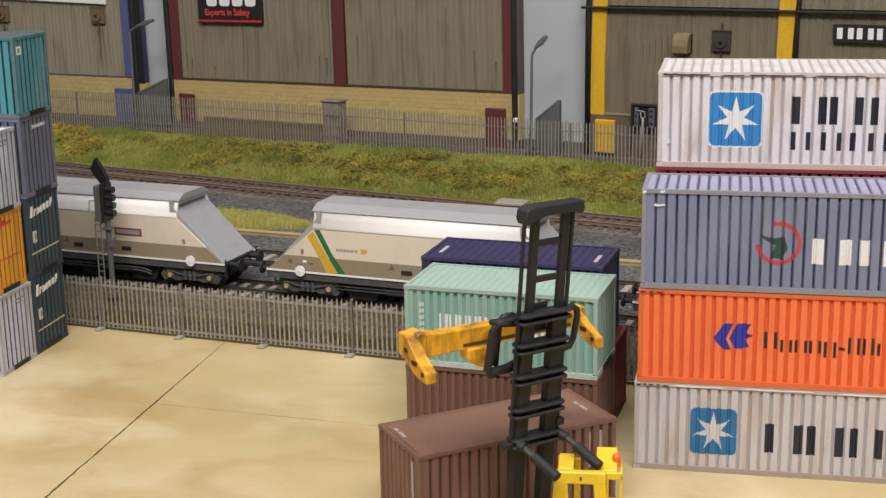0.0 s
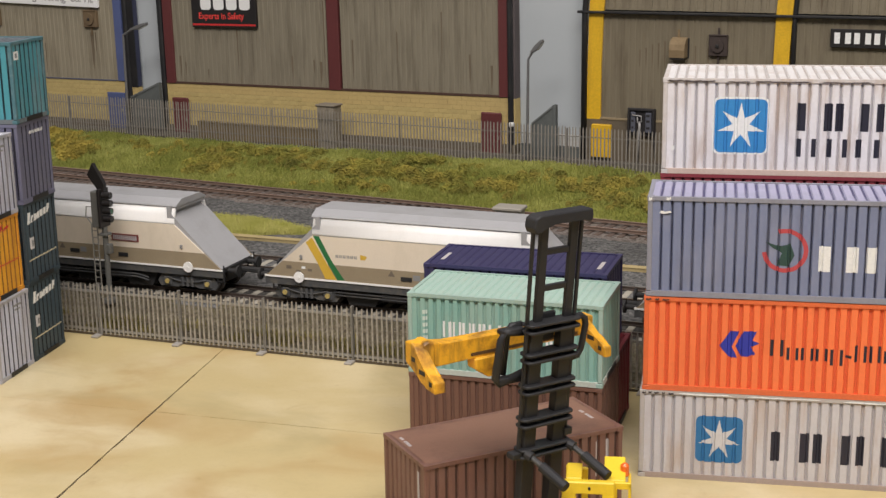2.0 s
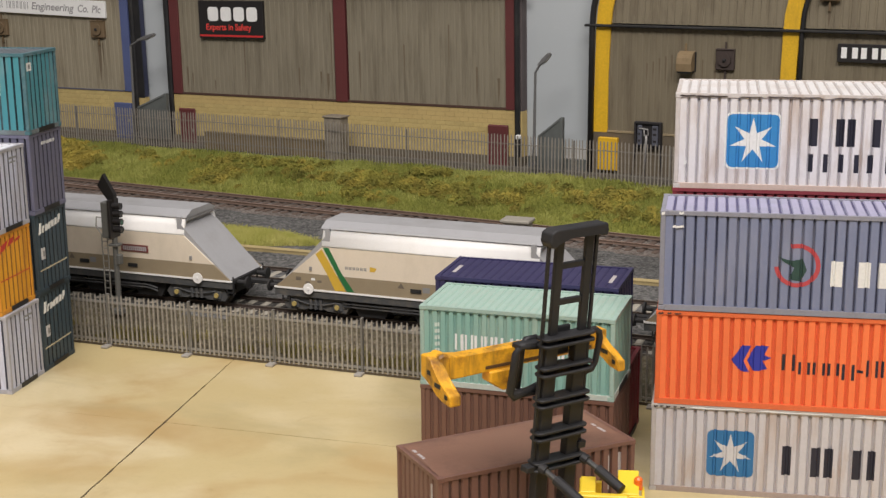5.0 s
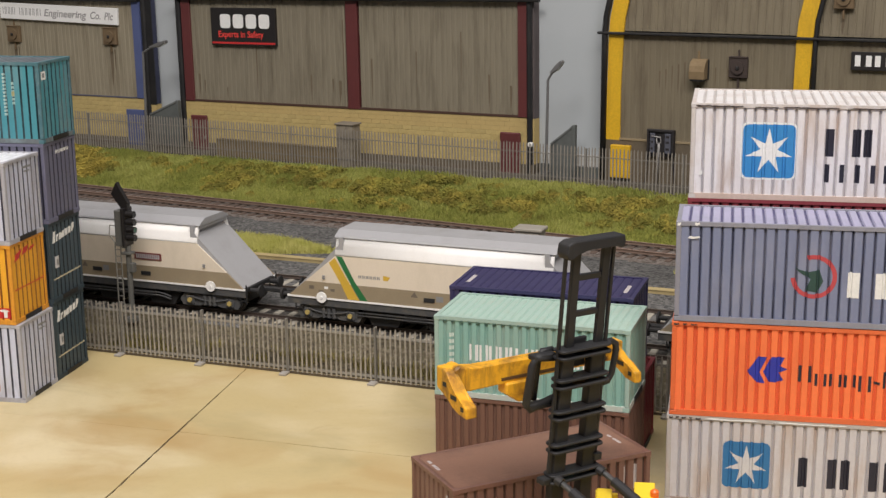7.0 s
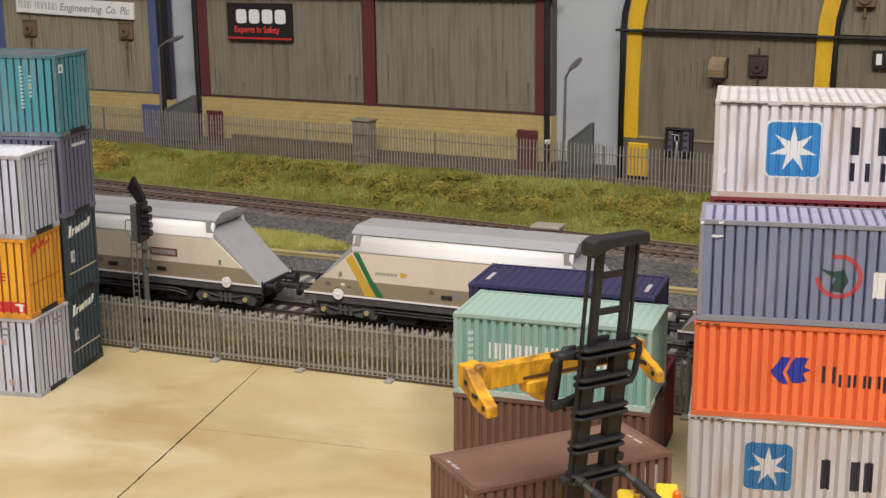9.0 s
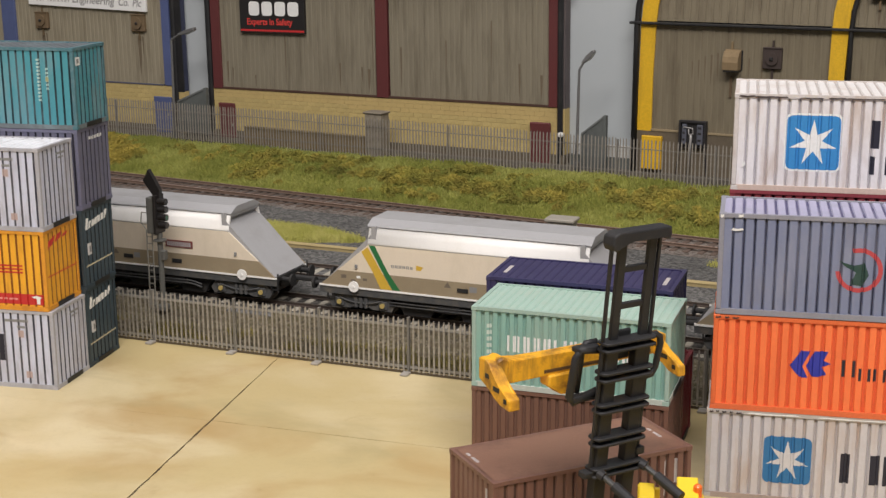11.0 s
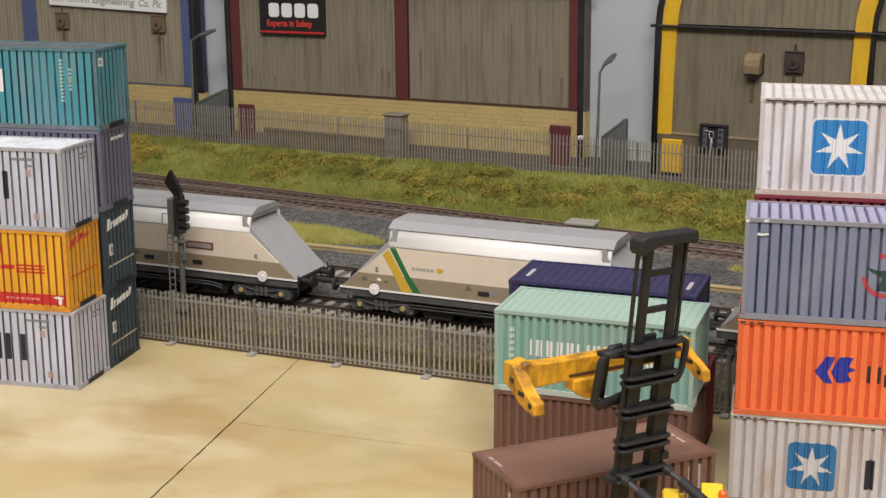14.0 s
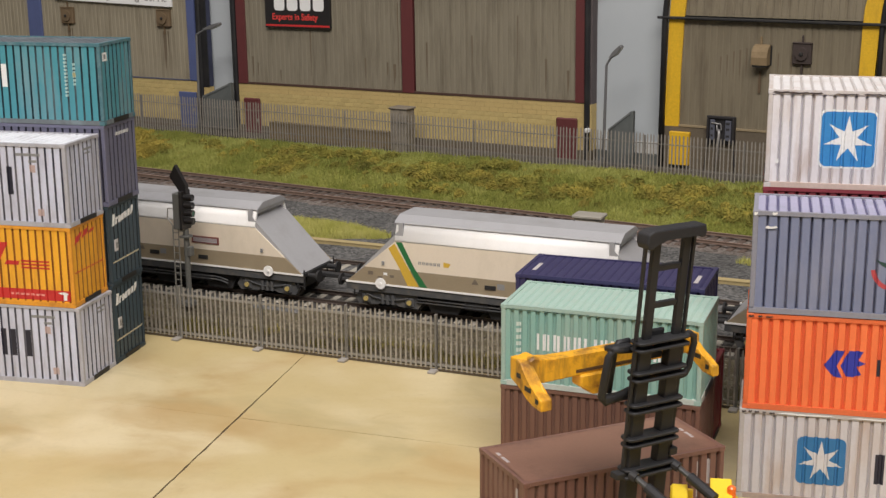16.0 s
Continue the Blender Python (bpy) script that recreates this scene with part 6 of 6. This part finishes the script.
def handler():
    ob = thing("container_handler", at(-1.7, -5.8, 0, 42.3), "yellow container handler with a tall dark grey lifting mast", "forklift")
    lean = lambda z: -0.115 * (z - 4.6)

    def bar(bm, x0, x1, d0, d1, z0, z1):
        lo = [bm.verts.new((x, lean(z0) + d, z0)) for x, d in ((x0, d0), (x1, d0), (x1, d1), (x0, d1))]
        hi = [bm.verts.new((x, lean(z1) + d, z1)) for x, d in ((x0, d0), (x1, d0), (x1, d1), (x0, d1))]
        bm.faces.new(list(reversed(lo))), bm.faces.new(hi)
        for i in range(4):
            bm.faces.new((lo[i], lo[(i + 1) % 4], hi[(i + 1) % 4], hi[i]))

    def one(name, rows, mat=MAST, parent=ob, label="", bevel=0.0):
        bm = bmesh.new()
        for r in rows:
            bar(bm, *r)
        if bevel:
            bmesh.ops.bevel(bm, geom=list(bm.edges), offset=bevel, segments=2, affect="EDGES", profile=0.5)
        return part(name, bm, mat, parent, label)

    for a in (-1.0, -0.14):
        one("outer_upright", [(a, a + 0.36, -0.14, 0.14, 0.5, 6.5)], bevel=0.03)
    for a in (-0.86, 0.0):
        one("inner_upright", [(a, a + 0.22, -0.06, 0.08, 3.0, 9.25)], bevel=0.025)
    for a in (-1.1, 0.28):
        one("lift_chain", [(a - 0.035, a + 0.035, -0.1, -0.02, 3.0, 9.1)])
    bm = bmesh.new()
    prism(bm, [(-1.14, 8.86), (-1.0, 8.86), (-0.92, 9.0), (-0.6, 9.09), (0.30, 9.09), (0.34, 8.99), (0.46, 8.99), (0.5, 9.12), (0.48, 9.30), (-1.0, 9.30), (-1.16, 9.22), (-1.2, 9.0)], lean(9.1) - 0.24, lean(9.1) + 0.2, "y")
    bmesh.ops.bevel(bm, geom=list(bm.edges), offset=0.04, segments=2, affect="EDGES", profile=0.5)
    part("top_beam", bm, MAST, ob)
    for z in (8.33, 7.42):
        one("rung", [(-0.68, -0.02, -0.06, 0.08, z - 0.075, z + 0.075)], bevel=0.02)
    for z in (6.46, 5.70, 4.88, 4.0, 3.18):
        for q in (0.06, -0.12):
            bm = bmesh.new()
            prism(bm, rounded(-1.14, 0.38, -0.30, 0.17, 0.13), 0, 0.075, "z")
            bmesh.ops.bevel(bm, geom=list(bm.edges), offset=0.02, segments=1, affect="EDGES", profile=0.5)
            part("mast_band", bm, MAST, ob).matrix_basis = at(0, lean(z), z + q)
    one("carriage_plate", [(-0.62, -0.12, 0.12, 0.24, 6.0, 6.75)], bevel=0.05)
    # side-shift frame round the mast
    def hoop(pts, r, y):
        bm = bmesh.new()
        tube(bm, [(x, y + lean(z), z) for x, z in pts], r)
        part("shift_arm", bm, MAST, ob)

    hoop([(0.1, 6.52), (0.52, 6.54), (0.66, 6.44), (0.70, 6.26), (0.62, 5.66), (0.52, 5.48), (0.15, 5.42)], 0.085, 0.0)
    hoop([(-0.9, 6.30), (-1.52, 6.38), (-1.62, 6.2), (-1.72, 5.2), (-1.62, 5.06), (-0.9, 5.24)], 0.10, 0.22)
    hoop([(-0.9, 6.44), (-1.20, 6.44), (-1.30, 6.3), (-1.36, 5.2)], 0.085, 0.45)
    one("shift_arm", [(-1.6, -0.95, 0.14, 0.48, 6.30, 6.44)], bevel=0.04)
    one("shift_arm", [(-1.66, -0.95, 0.14, 0.42, 5.02, 5.2)], bevel=0.05)
    one("mast_bracket", [(0.18, 0.42, -0.2, 0.1, 3.42, 3.62)], bevel=0.03)
    one("mast_bracket", [(-1.34, -1.0, -0.2, 0.1, 3.08, 3.24)], bevel=0.03)
    # spreader
    bm = bmesh.new()
    prism(bm, [(-3.3, 5.62), (-2.9, 5.56), (-1.6, 5.60), (1.7, 5.60), (1.7, 6.08), (-2.6, 6.10), (-3.3, 6.22)], 0.8, 1.22, "y")
    bmesh.ops.bevel(bm, geom=list(bm.edges), offset=0.05, segments=2, affect="EDGES", profile=0.5)
    beam = part("spreader_beam", bm, PLANT, ob, "worn orange-yellow spreader beam")
    # flat dark strip draws the shade of the beam's slide groove
    part("slide_groove", boxes((-2.0, 1.2, 0.79, 0.802, 5.66, 5.74)), paint("slide_groove_shade", (0.10, 0.05, 0.015), 0.8), beam)
    bm = bmesh.new()
    prism(bm, [(-1.9, 5.6), (-1.9, 5.3), (-1.72, 5.26), (-1.55, 5.06), (-1.12, 5.06), (-1.12, 5.6)], 0.72, 1.15, "y")
    bmesh.ops.bevel(bm, geom=list(bm.edges), offset=0.04, segments=1, affect="EDGES", profile=0.5)
    part("drive_box", bm, PLANT, beam)
    bm = bmesh.new()
    prism(bm, [(-3.36, 5.56), (-3.02, 5.5), (-3.02, 6.2), (-3.2, 6.28), (-3.36, 6.2)], 0.74, 1.26, "y")
    bmesh.ops.bevel(bm, geom=list(bm.edges), offset=0.05, segments=1, affect="EDGES", profile=0.5)
    part("beam_cap", bm, PLANT, beam)
    for x, w, q, drop in ((-3.56, 0.32, 0.26, 0.0), (1.36, 0.22, 0.22, 0.16)):
        bm = bmesh.new()
        prism(bm, [(1.26, 6.22 - drop), (0.98, 6.24 - drop), (0.8, 6.16 - drop), (0.62, 5.95 - drop / 2), (0.42, 5.77), (q, 5.62), (q - 0.34, 5.52), (q - 0.35, 5.24), (q + 0.06, 5.28), (0.5, 5.42), (0.74, 5.52), (1.26, 5.68)], x, x + w, "x")
        bmesh.ops.bevel(bm, geom=list(bm.edges), offset=0.045, segments=2, affect="EDGES", profile=0.5)
        arm = part("lifting_arm", bm, PLANT, ob, "worn yellow lifting arm")
        for n, z, a in ((0.08, 5.46, 0.06), (0.46, 5.64, 0.13), (0.86, 5.86, 0.08)):
            part("slot", boxes((x - 0.012, x + 0.002, n - a, n + a, z - 0.06, z + 0.05)), BLACK, arm)
    # tilt rams and the front of the truck
    for a in (-0.95, 0.32):
        bm = bmesh.new()
        rod(bm, (a, 0.05, 3.22), (a + 0.14, -0.72, 2.96), 0.075, 10)
        part("piston", bm, paint("piston_steel", (0.10, 0.10, 0.10), 0.4, 0.5), ob)
        bm = bmesh.new()
        rod(bm, (a - 0.02, -0.06, 3.2), (a + 0.05, -0.22, 3.14), 0.13, 10)
        rod(bm, (a + 0.11, -0.55, 3.01), (a + 0.28, -1.3, 2.70), 0.13, 14)
        part("tilt_ram", bm, MAST, ob)
    part("chassis", boxes((-1.3, 1.5, -7.2, -2.2, 0.7, 1.25), bevel=0.08), PLANT_BRIGHT, ob)
    cab = part("cab_frame", boxes((-0.04, 1.24, 0, 0.2, 2.34, 2.66), bevel=0.03), PLANT_BRIGHT, ob, "bright yellow open cab frame")
    cab.matrix_basis = at(-1.7, -5.8, 0, 42.3).inverted() @ at(-1.43, -6.78, 0, 4.0)

    def plate(name, pts, lo, hi, axis):
        bm = bmesh.new()
        prism(bm, pts, lo, hi, axis)
        bmesh.ops.bevel(bm, geom=list(bm.edges), offset=0.02, segments=1, affect="EDGES", profile=0.5)
        part(name, bm, PLANT_BRIGHT, cab)

    plate("leg", [(-0.03, 2.4), (0.3, 2.4), (0.36, 0.9), (-0.14, 0.9)], 0.004, 0.19, "y")
    plate("leg", [(0.93, 2.4), (1.23, 2.4), (1.36, 0.9), (1.02, 0.9)], 0.004, 0.19, "y")
    part("tie_bar", boxes((0.2, 1.1, 0.02, 0.17, 1.3, 1.5), bevel=0.02), PLANT_BRIGHT, cab)
    # roof plates behind the front frame, and the frame beside it
    plate("roof_plate", [(0.2, 2.60), (1.05, 2.62), (1.1, 2.70), (0.2, 2.68)], 0.06, 0.44, "x")
    plate("rear_leg", [(0.96, 2.66), (1.1, 2.66), (1.16, 0.9), (0.98, 0.9)], 0.03, 0.2, "x")
    plate("rear_leg", [(0.96, 2.6), (1.1, 2.6), (1.16, 0.9), (0.98, 0.9)], 0.42, 0.58, "x")
    part("rear_bar", boxes((0.06, 0.56, 0.98, 1.1, 2.3, 2.5), bevel=0.02), PLANT_BRIGHT, cab)
    plate("roof_plate", [(0.42, 2.44), (1.35, 2.68), (1.36, 2.80), (0.42, 2.56)], 0.98, 1.5, "x")
    part("side_frame", boxes((1.24, 1.64, 0.36, 0.44, 2.34, 2.52), (1.24, 1.30, 0.36, 0.44, 1.0, 2.4), (1.57, 1.64, 0.36, 0.44, 1.0, 2.4), (1.24, 1.64, 0.36, 0.44, 1.72, 1.84), (1.57, 1.64, 0.36, 1.1, 2.34, 2.48), bevel=0.015), PLANT_BRIGHT, cab)
    part("rivet", boxes((0.60, 0.66, -0.02, 0.0, 2.46, 2.54), bevel=0.01), BLACK, cab)
    part("counterweight", boxes((-1.3, 1.5, -7.8, -6.2, 0.7, 1.6), bevel=0.15), PLANT_BRIGHT, ob)
    bm = bmesh.new()
    rod(bm, (1.48, 0.85, 2.52), (1.48, 0.85, 2.78), 0.11, 12)
    rod(bm, (1.48, 0.85, 2.78), (1.48, 0.85, 2.83), 0.11, 12, 0.06)
    part("beacon", bm, plain("beacon_orange", (0.85, 0.16, 0.02), 0.3), cab, "small orange beacon")
    for a, n, r in ((-1.85, -2.6, 0.8), (1.55, -2.6, 0.8), (-1.6, -6.2, 0.7), (1.3, -6.2, 0.7)):
        bm = bmesh.new()
        rod(bm, (a, n, r), (a + 0.5, n, r), r, 24)
        tyre = part("tyre", bm, paint("tyre_rubber", (0.02, 0.02, 0.02), 0.85), ob)
        bm = bmesh.new()
        rod(bm, (a - 0.02, n, r), (a + 0.52, n, r), r * 0.5, 16)
        part("rim", bm, PLANT_BRIGHT, tyre)
    part("mast_foot", boxes((-1.15, 0.5, 0.1, 0.75, 0.0, 0.9), bevel=0.05), MAST, ob)
    return ob


handler()


# ---- bricks of the low walls ----
def brick_material():
    m = paint("brick_face", (0.50, 0.39, 0.16), 0.85, var=0.2, size=0.5, dirt=(0.36, 0.26, 0.11), amount=0.5)
    nt = m.node_tree
    info = nt.nodes.new("ShaderNodeObjectInfo")
    hsv = nt.nodes.new("ShaderNodeHueSaturation")
    vr = nt.nodes.new("ShaderNodeMapRange")
    vr.inputs["To Min"].default_value, vr.inputs["To Max"].default_value = 0.92, 1.08
    p = nt.nodes["Principled BSDF"]
    src = p.inputs["Base Color"].links[0].from_socket
    nt.links.new(info.outputs["Random"], vr.inputs["Value"])
    nt.links.new(vr.outputs[0], hsv.inputs["Value"])
    nt.links.new(src, hsv.inputs["Color"])
    nt.links.new(hsv.outputs[0], p.inputs["Base Color"])
    return m


BRICK_FACE = brick_material()
for x0, x1, z0, z1, parent, y in BRICKWORK:
    n = round((z1 - z0) / 0.28)
    h = (z1 - z0) / n
    w = 0.62
    bm_one = meshed("brick", boxes((0.01, w - 0.01, y, y + 0.05, 0.01, h - 0.01), bevel=0.012), BRICK_FACE)
    rest, count = [], 0
    for i in range(n):
        x = x0 + (0 if i % 2 else -w / 2)
        while x < x1 - 0.05:
            a, b = max(x, x0), min(x + w, x1)
            if b - a > w - 0.01 and count < 290 and a > -46:
                part("brick", bm_one, None, parent).matrix_basis = at(a, random.uniform(-0.006, 0.006), z0 + i * h)
                count += 1
            elif b - a > 0.05:
                rest.append((a + 0.01, b - 0.01, y, y + 0.05, z0 + i * h + 0.01, z0 + i * h + h - 0.01))
            x += w
    if rest:
        tagged(part("brickwork", boxes(*rest), BRICK, parent), kind="stuff")
